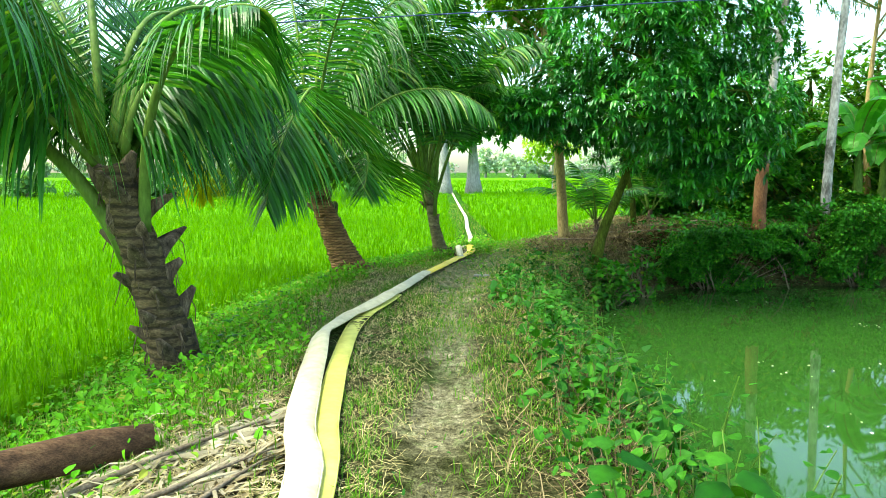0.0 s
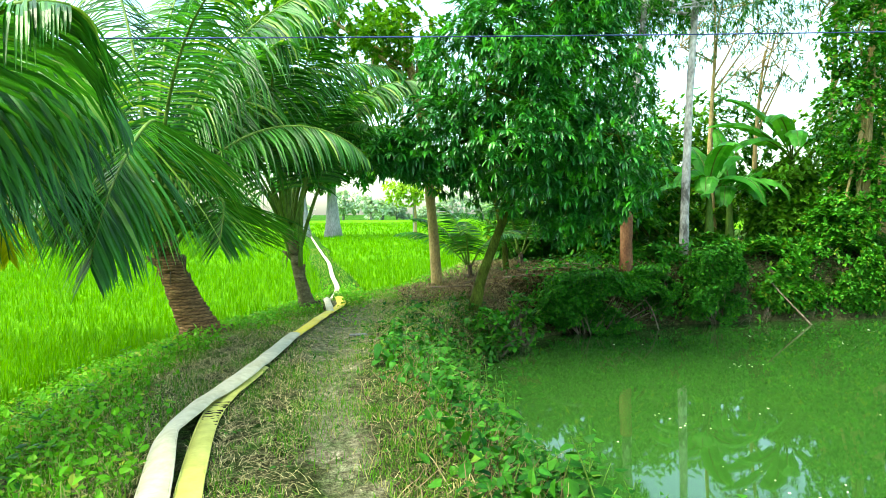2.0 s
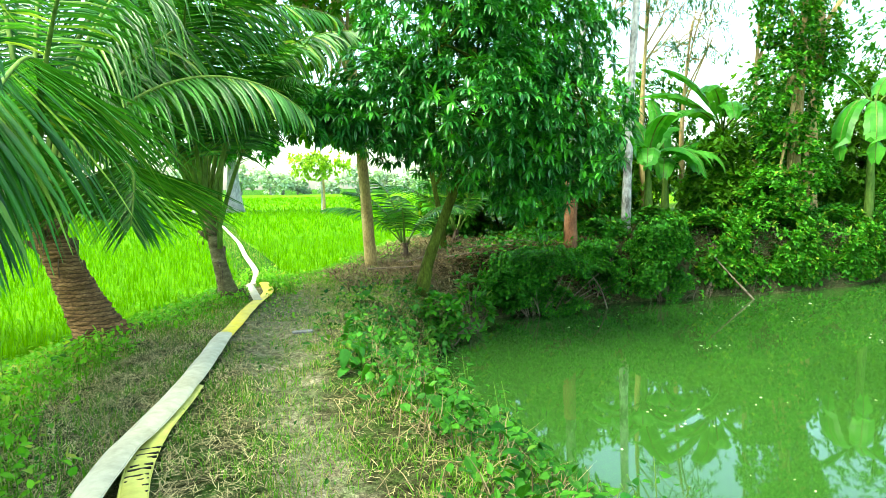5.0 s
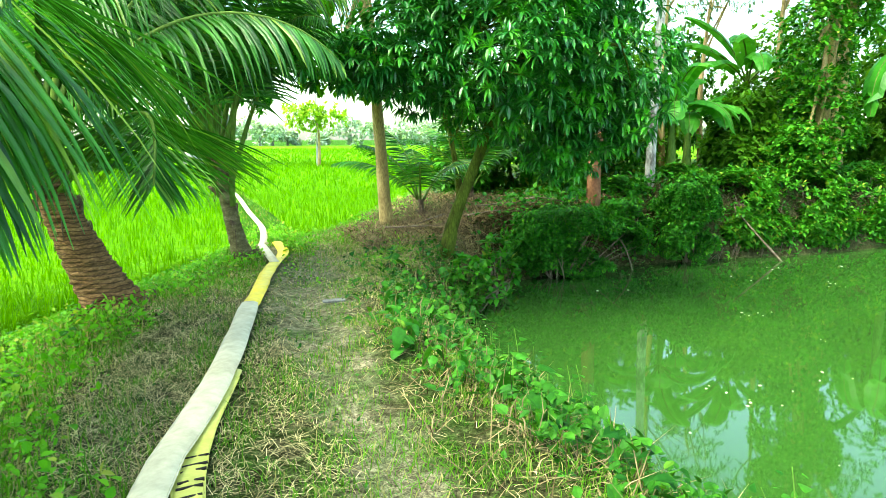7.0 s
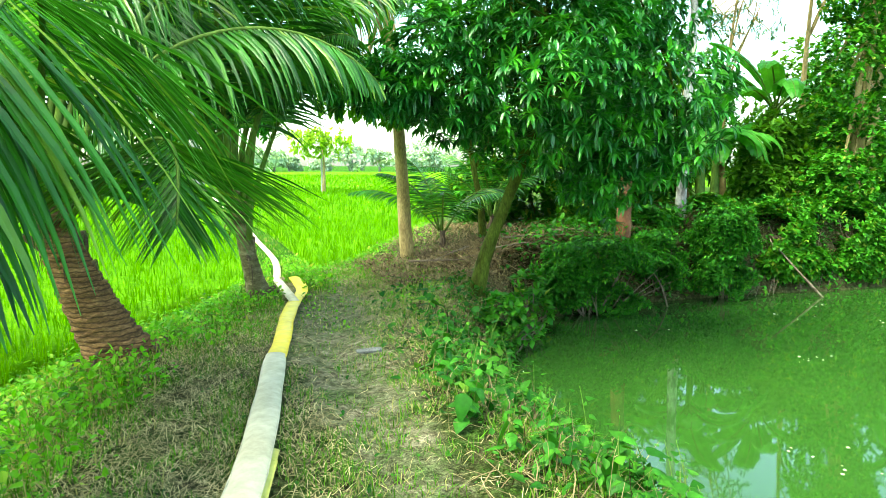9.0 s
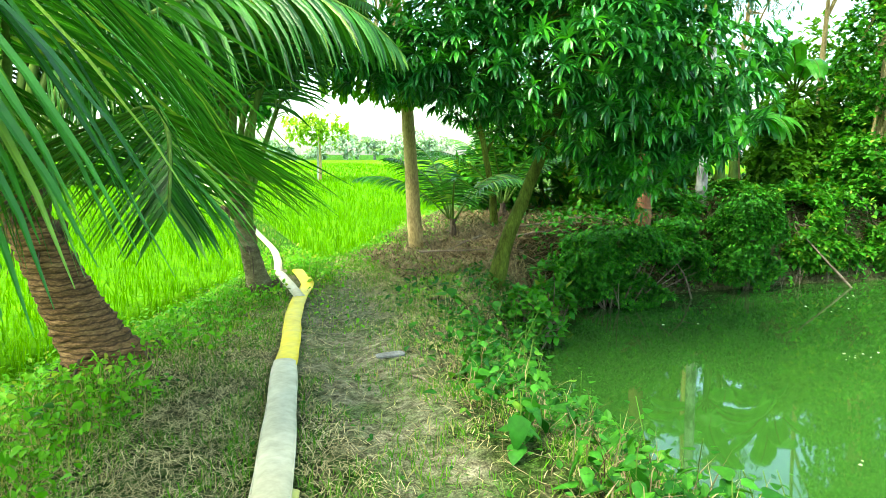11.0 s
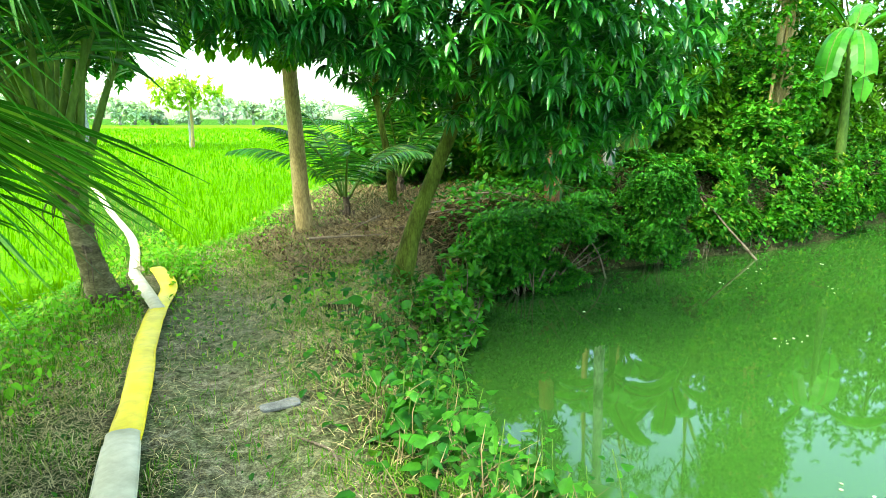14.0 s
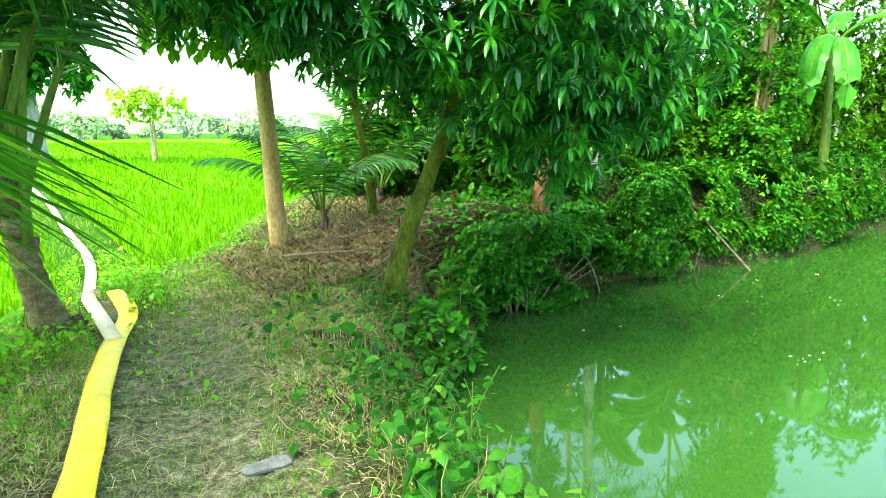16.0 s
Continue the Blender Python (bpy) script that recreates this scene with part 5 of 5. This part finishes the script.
def thatch_zone(x, y):
    dl, dp = signed(LAND, x, y), signed(POND, x, y)
    off = np.abs(x - track_x(y))
    return (dl < np.interp(y, [4.5, 6, 12, 14], [0.15, 0.7, 0.7, 0.3])) * (dp > 0.12) * np.clip(smooth(0.1, 0.4, off / np.interp(y, [8.5, 11.0], [1.0, 2.2])) + 0.1, 0, 1) * (1 - 0.82 * (x > track_x(y) - 0.1) * smooth(12.5, 10.5, y)) * (1 - 0.6 * (x > -0.72) * smooth(9.5, 8.0, y))


x, y = scatter(rng, 280000, -3, 4.5, -1.0, 18, thatch_zone)
blade_scatter("dry_thatch", "matted dry straw and dead grass on the dike", rng, x, y, 0.12, 0.0034, (1.0, 1.55), M_STRAW, "straw", True, 0.02)
x, y = scatter(rng, 30000, 3.0, 16, 15.4, 21, lambda a, b: (signed(POND, a, b) > 0.3) * 0.8)
blade_scatter("dry_thatch", "brown dry litter under the trees", rng, x, y, 0.3, 0.012, (1.0, 1.5), M_DEADLEAF, "straw", False, 0.02)
x, y = scatter(rng, 7000, 1.3, 4.2, 12.3, 15.2, lambda a, b: (signed(POND, a, b) > 0.25) * smooth(1.2, 2.2, a) * smooth(12.2, 13.4, b) * 0.8)
blade_scatter("dry_thatch", "brown fallen leaves scattered round the mango trunk", rng, x, y, 0.1, 0.02, (1.1, 1.6), M_DEADLEAF, "straw", False, 0.02)
x, y = scatter(rng, 16000, 2.0, 7.0, 14.6, 17.6, lambda a, b: (signed(POND, a, b) > 0.35) * (signed(LAND, a, b) < -0.3))
blade_scatter("dry_thatch", "brown fallen leaves and twigs under the mango tree", rng, x, y, 0.22, 0.014, (1.0, 1.55), M_DEADLEAF, "straw", False, 0.03)
x, y = scatter(rng, 230000, -3.2, 4.0, -1.0, 18, lambda a, b: (signed(LAND, a, b) < 0.6) * (signed(POND, a, b) > 0.6) * smooth(0.15, 0.8, patchy(a, b, 2.7)) * np.clip(smooth(0.08, 0.5, np.abs(a - track_x(b)) / np.interp(b, [9.0, 11.5], [1.0, 2.0])) + np.interp(b, [5, 6.5, 9.5, 11.5, 15], [0.1, 0.55, 0.5, 0.1, 0.06]), 0, 1))
blade_scatter("grass", "short green grass tufts on the path's edges", rng, x, y, 0.09, 0.0052, (0.1, 1.3), M_GRASS)
x, y = scatter(rng, 85000, -5, 1.2, -1.0, 19, left_slope)
blade_scatter("grass", "bright green grass among the slope weeds", rng, x, y, 0.17, 0.007, (0.1, 1.1), M_GRASS)
x, y = scatter(rng, 15000, 0.2, 4.5, -1.0, 14.5, right_bank)
blade_scatter("grass", "long thin grass among the bank weeds", rng, x, y, 0.2, 0.005, (0.2, 1.3), M_GRASS)
x, y = scatter(rng, 6000, 0.4, 4.5, -1.0, 14.5, right_bank)
blade_scatter("dry_stalks", "thin dry brown stalks standing among the bank weeds", rng, x, y, 0.38, 0.006, (0.05, 0.8), M_DEADLEAF, "dry stalks")
x, y = scatter(rng, 7000, 0.3, 2.4, -1.0, 14.5, lambda a, b: np.maximum(right_bank(a, b), 0.5 * (a > track_x(b) + 0.25) * (b < 8)))
blade_scatter("dry_stalks", "trailing grey dead stems on the pond bank", rng, x, y, 0.3, 0.007, (0.9, 1.6), M_DEADLEAF, "dry stalks")
x, y = scatter(rng, 14000, -0.3, 2.0, 15.5, 40, lambda a, b: np.exp(-((a - 0.85) / 0.5) ** 2) * 0.9)
blade_scatter("grass", "short bright grass on the field bund", rng, x, y, 0.12, 0.01, (0.2, 1.2), M_GRASS)


# ---- broad-leaved weeds, one by one ----
def weed_leaf(ln, wid, mat=M_BANKWEED):
    s = Soup()
    run = [Vector((ln * t, 0, -0.25 * ln * t * t)) for t in (0, 0.12, 0.35, 0.65, 0.9, 1.0)]
    s.strip(run, [Vector((0, 1, 0))] * 6, [wid * v for v in (0.35, 0.95, 0.95, 0.62, 0.22, 0.01)], fold=0.3)
    return s.mesh("leaf", mat, True)


LEAF_MESH = [weed_leaf(0.08, 0.03), weed_leaf(0.06, 0.024), weed_leaf(0.115, 0.05), weed_leaf(0.045, 0.013), weed_leaf(0.155, 0.056, M_BROADLEAF), weed_leaf(0.12, 0.046, M_BROADLEAF)]


def weed_plant(tall, leaves, sizes, label, rise=(-25, 35)):
    w = thing("weed", label, "weed", None, "broad-leaved weeds")
    st = Soup()
    bend = Vector((rnd(-0.25, 0.25), rnd(-0.25, 0.25), 1)) * tall
    line = bez((0, 0, -0.05), (0, 0, tall * 0.5), bend, 8)
    st.tube(line, [0.006 - 0.0005 * i for i in range(8)], 5)
    part("stem", st, M_PETIOLE, w)
    for k in range(leaves):
        t = 0.25 + 0.75 * (k + 0.5) / leaves
        p = line[min(int(t * 7), 6)].lerp(line[min(int(t * 7) + 1, 7)], t * 7 - int(t * 7))
        az, el = k * 137.5 + rnd(-25, 25), rnd(*rise)
        sc = rnd(0.5, 1.3)
        off = Vector((math.cos(radians(az)), math.sin(radians(az)), 0.35)) * rnd(0.02, 0.06)
        part("leaf", random.choice(sizes), None, w, at=Matrix.Translation(p + off) @ Euler((rnd(-0.3, 0.3), radians(-el), radians(az))).to_matrix().to_4x4() @ Matrix.Scale(sc, 4))
    return w


KINDS = [weed_plant(0.32, 9, LEAF_MESH[:2], "broad-leaved bright green weed on the pond bank"), weed_plant(0.5, 12, LEAF_MESH[:3], "tall broad-leaved green weed on the pond bank"),
         weed_plant(0.22, 8, [LEAF_MESH[2], LEAF_MESH[5], LEAF_MESH[5]], "low weed with large heart-shaped leaves", (-50, 15)), weed_plant(0.7, 16, [LEAF_MESH[3], LEAF_MESH[1]], "spindly small-leaved weed standing at the water"), weed_plant(0.34, 10, [LEAF_MESH[4], LEAF_MESH[5], LEAF_MESH[4], LEAF_MESH[2]], "weed with large drooping light green leaves", (-65, 5))]
spots = []
r2 = random.Random(5)
clumps = [r2.uniform(2.2, 14.0) for _ in range(26)]
while len(spots) < 130:
    y = r2.choice(clumps) + r2.gauss(0, 0.16)
    edge = float(np.interp(y, [0, 9.5, 11, 12.6, 13.4, 14.5], [2.28, 2.3, 2.45, 2.95, 3.7, 4.5]))
    spots.append((edge - (abs(r2.gauss(0.0, 0.45)) if y > 9 else abs(r2.gauss(0.3, 0.55))) - 0.02, y, r2.choice((0, 0, 1, 1, 2, 3, 3, 4)), r2.uniform(0.6, 1.25)))
while len(spots) < 165:
    y = r2.uniform(2.4, 7.0)
    spots.append((2.1 - abs(r2.gauss(0.0, 0.5)), y, r2.choice((0, 1, 1, 3, 4)), r2.uniform(0.9, 1.35)))
spots += [(2.12, 11.70, 4, 1.20), (2.18, 11.03, 4, 1.10), (1.04, 10.01, 4, 1.20), (3.29, 13.22, 4, 0.90), (2.15, 9.3, 3, 1.25), (2.2, 4.9, 3, 1.3), (2.1, 6.1, 3, 1.2), (1.25, 3.15, 4, 0.95), (2.15, 4.4, 3, 1.35)]
for bx, by in ((2.3, 12.0), (1.05, 10.1), (1.95, 10.6), (0.85, 9.5), (0.8, 8.7), (1.85, 10.3), (0.95, 8.1), (2.3, 12.15), (1.05, 7.4), (0.98, 4.3), (1.45, 7.8), (1.9, 7.3), (1.15, 7.1), (2.9, 12.9), (1.5, 9.2)):
    for q in range(2):
        spots.append((bx + r2.gauss(0, 0.1), by + r2.gauss(0, 0.12), r2.choice((4, 4, 2)), r2.uniform(0.8, 1.15)))
broad = [r2.uniform(7.5, 13.6) for _ in range(10)] + [3.0, 3.6, 4.6, 5.5]
while len(spots) < 245:
    y = r2.choice(broad) + r2.gauss(0, 0.14)
    edge = float(np.interp(y, [0, 9.5, 11, 12.6, 13.4, 14.5], [2.28, 2.3, 2.45, 2.95, 3.7, 4.5]))
    spots.append((edge - abs(r2.gauss(0.42, 0.26)), y, r2.choice((2, 4, 1, 0)), r2.uniform(0.75, 1.1)))
while len(spots) < 292:
    y = r2.uniform(2.2, 15.5)
    edge = float(np.interp(y, [0, 9, 11.2, 13, 14.8], [-1.9, -1.9, -1.7, -1.1, -0.4]))
    spots.append((edge - abs(r2.gauss(0.0, 0.7)), y, r2.choice((0, 0, 2, 2, 4)), r2.uniform(0.5, 0.9)))
for x, y, k, sc in spots:
    m = Matrix.Translation((x, y, ground_at(x, y))) @ Euler((r2.uniform(-0.15, 0.15), r2.uniform(-0.05, 0.3), r2.uniform(0, 6.28))).to_matrix().to_4x4()
    ob = copy_thing(KINDS[k], m)
    ob.scale = (sc, sc, sc)
for k, ob in enumerate(KINDS):
    px, py = 1.5 + 0.12 * k, 4.0 + 1.3 * k
    ob.matrix_world = pose(px, py, ground_at(px, py))


# ---- log, dead fronds, sticks ----
log = Soup()
log.tube([(-2.95, 3.0, 0.02), (-2.3, 3.4, 0.05), (-1.98, 3.62, 0.05), (-1.7, 3.8, 0.04)], [0.105, 0.105, 0.1, 0.08], 18, wob=0.35)
log_thing = thing("log", "dark rotting palm log lying in the weeds", "log")
part("stem", log, M_LOG, log_thing, smooth=True)


def dead_frond(label, a, b, leaf, spread=0.5, n=46, lift=0.05, broad=1.0):
    f = thing("dead_frond", label, "dead palm frond", None, "dead palm fronds")
    a, b = Vector(a), Vector(b)
    line = [p + UP * (ground_at(p.x, p.y) + lift) for p in bez(a, a.lerp(b, 0.5) + Vector((rnd(-0.1, 0.1), rnd(-0.1, 0.1), 0)), b, 14)]
    rib = Soup()
    rib.tube(line, [0.022 - 0.0013 * i for i in range(14)], 6)
    part("rib", rib, M_TWIG, f, smooth=True)
    bl = Soup()
    t = (b - a).normalized()
    side = t.cross(UP)
    for k in range(n):
        q = line[min(int(k / n * 13), 12)].lerp(line[min(int(k / n * 13) + 1, 13)], (k / n * 13) % 1)
        for sg in (-1, 1):
            d = (t + side * sg * spread * rnd(0.4, 1.3)).normalized()
            ln = leaf * rnd(0.6, 1.1)
            run = [q + d * ln * v for v in (0, 0.35, 0.7, 1.0)]
            run = [Vector((r.x, r.y, max(ground_at(r.x, r.y) + rnd(0.008, 0.05), q.z - 0.05 - v * 0.05))) for r, v in zip(run, (0, 1, 2, 3))]
            bl.strip(run, [(side + UP * rnd(-0.7, 0.7)).normalized()] * 4, [w * broad for w in (0.008, 0.013, 0.011, 0.002)])
    part("leaf_blade", bl, M_DRYFROND if leaf > 0.4 else M_DEADLEAF, f)


dead_frond("dry pale palm frond fallen beside the hose", (-1.75, 2.55, 0), (-0.95, 3.6, 0), 0.5, 0.3, 60, 0.06, 1.8)
dead_frond("dry grey palm frond fallen beside the log", (-1.95, 3.2, 0), (-1.1, 4.1, 0), 0.45, 0.4, 60, 0.06, 1.7)
dead_frond("withered brown palm frond on the dike", (-1.3, 2.6, 0), (-0.95, 3.5, 0), 0.35, 0.6)
for k, (ax, ay, bx, by) in enumerate([(3.3, 16.2, 4.6, 15.8), (3.6, 16.7, 5.0, 16.6), (4.3, 16.9, 3.2, 16.0), (4.4, 16.1, 5.9, 16.4), (5.0, 16.8, 6.6, 16.5), (2.7, 15.9, 3.7, 15.4), (6.2, 16.9, 7.4, 16.4)]):
    dead_frond("dry brown palm frond heaped under the mango tree", (ax, ay, 0), (bx, by, 0), 0.38, 0.55, 36, 0.05 + 0.02 * k)


def stick(label, pts, r):
    s = Soup()
    line = polyline(pts, 14)
    s.tube(line, [r * (1 - 0.5 * i / 13) for i in range(14)], 7, wob=0.3)
    ob = thing("stick", label, "stick", None, "sticks")
    part("branch", s, M_TWIG, ob, smooth=True)


stick("bare pale branch leaning into the pond", [(8.05, 15.4, -1.25), (7.9, 15.5, -0.7), (7.75, 15.7, -0.35)], 0.02)
stick("bare pale branch leaning into the pond", [(11.95, 15.0, -1.25), (11.5, 15.4, -0.6), (11.2, 15.8, -0.05)], 0.03)
stick("dry twig lying on the trodden path", [(0.62, 9.9, ground_at(0.62, 9.9) + 0.015), (0.66, 10.1, ground_at(0.66, 10.1) + 0.02), (0.58, 10.35, ground_at(0.58, 10.35) + 0.015)], 0.012)
for k in range(16):
    px, py, a = rnd(10.3, 13.2), rnd(15.7, 16.2), rnd(2.2, 4.2)
    stick("grey dead twig tangled on the far bank", [(px, py, ground_at(px, py) - 0.02), (px + 0.25 * math.cos(a), py - 0.15, ground_at(px, py) - 0.05), (px + 0.6 * math.cos(a), py - 0.3, ground_at(px, py - 0.3) + 0.05)], 0.008)

rng = np.random.default_rng(23)
x, y = scatter(rng, 900, -2.3, -0.7, 2.2, 5.2, lambda a, b: smooth(5.2, 4.0, b) * smooth(-2.3, -1.9, a))
blade_scatter("dead_leaflets", "grey and tan dry palm leaflets strewn beside the hose", rng, x, y, 0.3, 0.02, (1.2, 1.57), M_DRYFROND, "leaf litter", True, 0.03)

# scraps drifting on the pond in loose clusters
cx, cy = rng.uniform(2.8, 13.0, 26), rng.uniform(6.0, 14.8, 26)
pick = rng.integers(0, 26, 90)
x, y = cx[pick] + rng.normal(0, 0.22, 90), cy[pick] + rng.normal(0, 0.22, 90)
wet = signed(POND, x, y) < -0.15
x, y = x[wet], y[wet]
ang, size = rng.uniform(0, 6.28, len(x)), rng.uniform(0.008, 0.03, len(x))
rim = [(np.cos(ang + k * 1.2566) * size * rng.uniform(0.4, 1.3, len(x)), np.sin(ang + k * 1.2566) * size * rng.uniform(0.4, 1.3, len(x))) for k in range(5)]
block = np.stack([np.stack([x, y, np.full(len(x), WATER_Z + 0.012)], -1)] + [np.stack([x + a, y + b, np.full(len(x), WATER_Z + 0.004)], -1) for a, b in rim], 1)
rows_to_mesh("floating_scraps", block, [(0, 1, 2), (0, 2, 3), (0, 3, 4), (0, 4, 5), (0, 5, 1)], M_SCRAP, "pale scraps and leaf bits floating on the pond", "debris", 6)

# ---- the far side of the fields ----
def far_tree(name, label, x, y, tall, spread, trunk, mats, leaves=(260, 6, 0.9, 0.2, 0.3), buttress=0.0, low=0.45, mid=0.72):
    t = thing(name, label, "tree", pose(x, y, FIELD_Z), "")
    s = Soup()
    s.tube([(0, 0, 0), (0.05, 0, tall * 0.1), (0.1, 0, tall * 0.3), (0.0, 0, tall * 0.75)], [trunk * (1 + buttress), trunk * (1 + 0.3 * buttress), trunk * 0.8, trunk * 0.3], 14, wob=0.45)
    part("trunk", s, mats[0], t, smooth=True)
    c = Soup()
    blobs = [(rnd(-0.3, 0.3) * spread, 0, tall * mid, spread * rnd(0.6, 0.9), spread * 0.8, tall * rnd(0.2, 0.3))]
    blobs += [(rnd(-0.8, 0.8) * spread, rnd(-0.4, 0.4) * spread, tall * rnd(low, 0.85), spread * rnd(0.3, 0.6), spread * 0.5, tall * rnd(0.1, 0.2)) for q in range(5)]
    for p, d in blob_points(blobs, leaves[0], 0.3):
        whorl(c, p, (d + UP * 0.3).normalized(), *leaves[1:], lean=True)
    part("crown", c, mats[1], t)


far_tree("field_tree", "large field tree with pale grey buttressed trunk", 2.6, 61.0, 13.0, 4.0, 0.5, (M_BARKGREY, M_SHRUB), (420, 7, 0.8, 0.2, 0.3), 0.9)
far_tree("field_tree", "large field tree with pale grey buttressed trunk", 0.0, 59.0, 12.0, 4.0, 0.45, (M_BARKGREY, M_SHRUB), (420, 7, 0.8, 0.2, 0.3), 0.9)
far_tree("field_tree", "slight airy yellow-green tree standing in the rice", 8.9, 54.6, 6.2, 2.9, 0.12, (M_BARKPALE, M_AIRY), (190, 7, 0.42, 0.1, 0.25), 0, 0.35, 0.62)

post = Soup()
post.tube([(9.0, 55.6, FIELD_Z), (9.0, 55.6, 4.9)], [0.075, 0.06], 10)
tagged(part("utility_pole", post, M_BARKGREY), "pale concrete pole standing in the rice field", "pole")

r3 = random.Random(8)
for k in range(13):
    x = -62 + k * 4.6 + r3.uniform(-1, 1)
    far_tree("hedge_bush", "low green hedge bush along the field boundary", x, 50 + r3.uniform(-3, 3) + max(0, -x - 20) * 0.1, r3.uniform(1.4, 2.3), 1.9, 0.12, (M_BARKGREY, M_HEDGE), (90, 6, 0.6, 0.16, 0.3), 0, 0.1, 0.4)
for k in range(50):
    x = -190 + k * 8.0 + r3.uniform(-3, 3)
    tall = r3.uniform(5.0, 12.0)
    far_tree("distant_tree", "distant tree on the horizon with haze painted into its leaves", x, 205 + r3.uniform(-6, 40), tall, tall * 0.75, 0.4, (M_BARKGREY, M_HAZETREE), (130, 6, 1.4, 0.42, 0.3), 0, 0.12, 0.45)
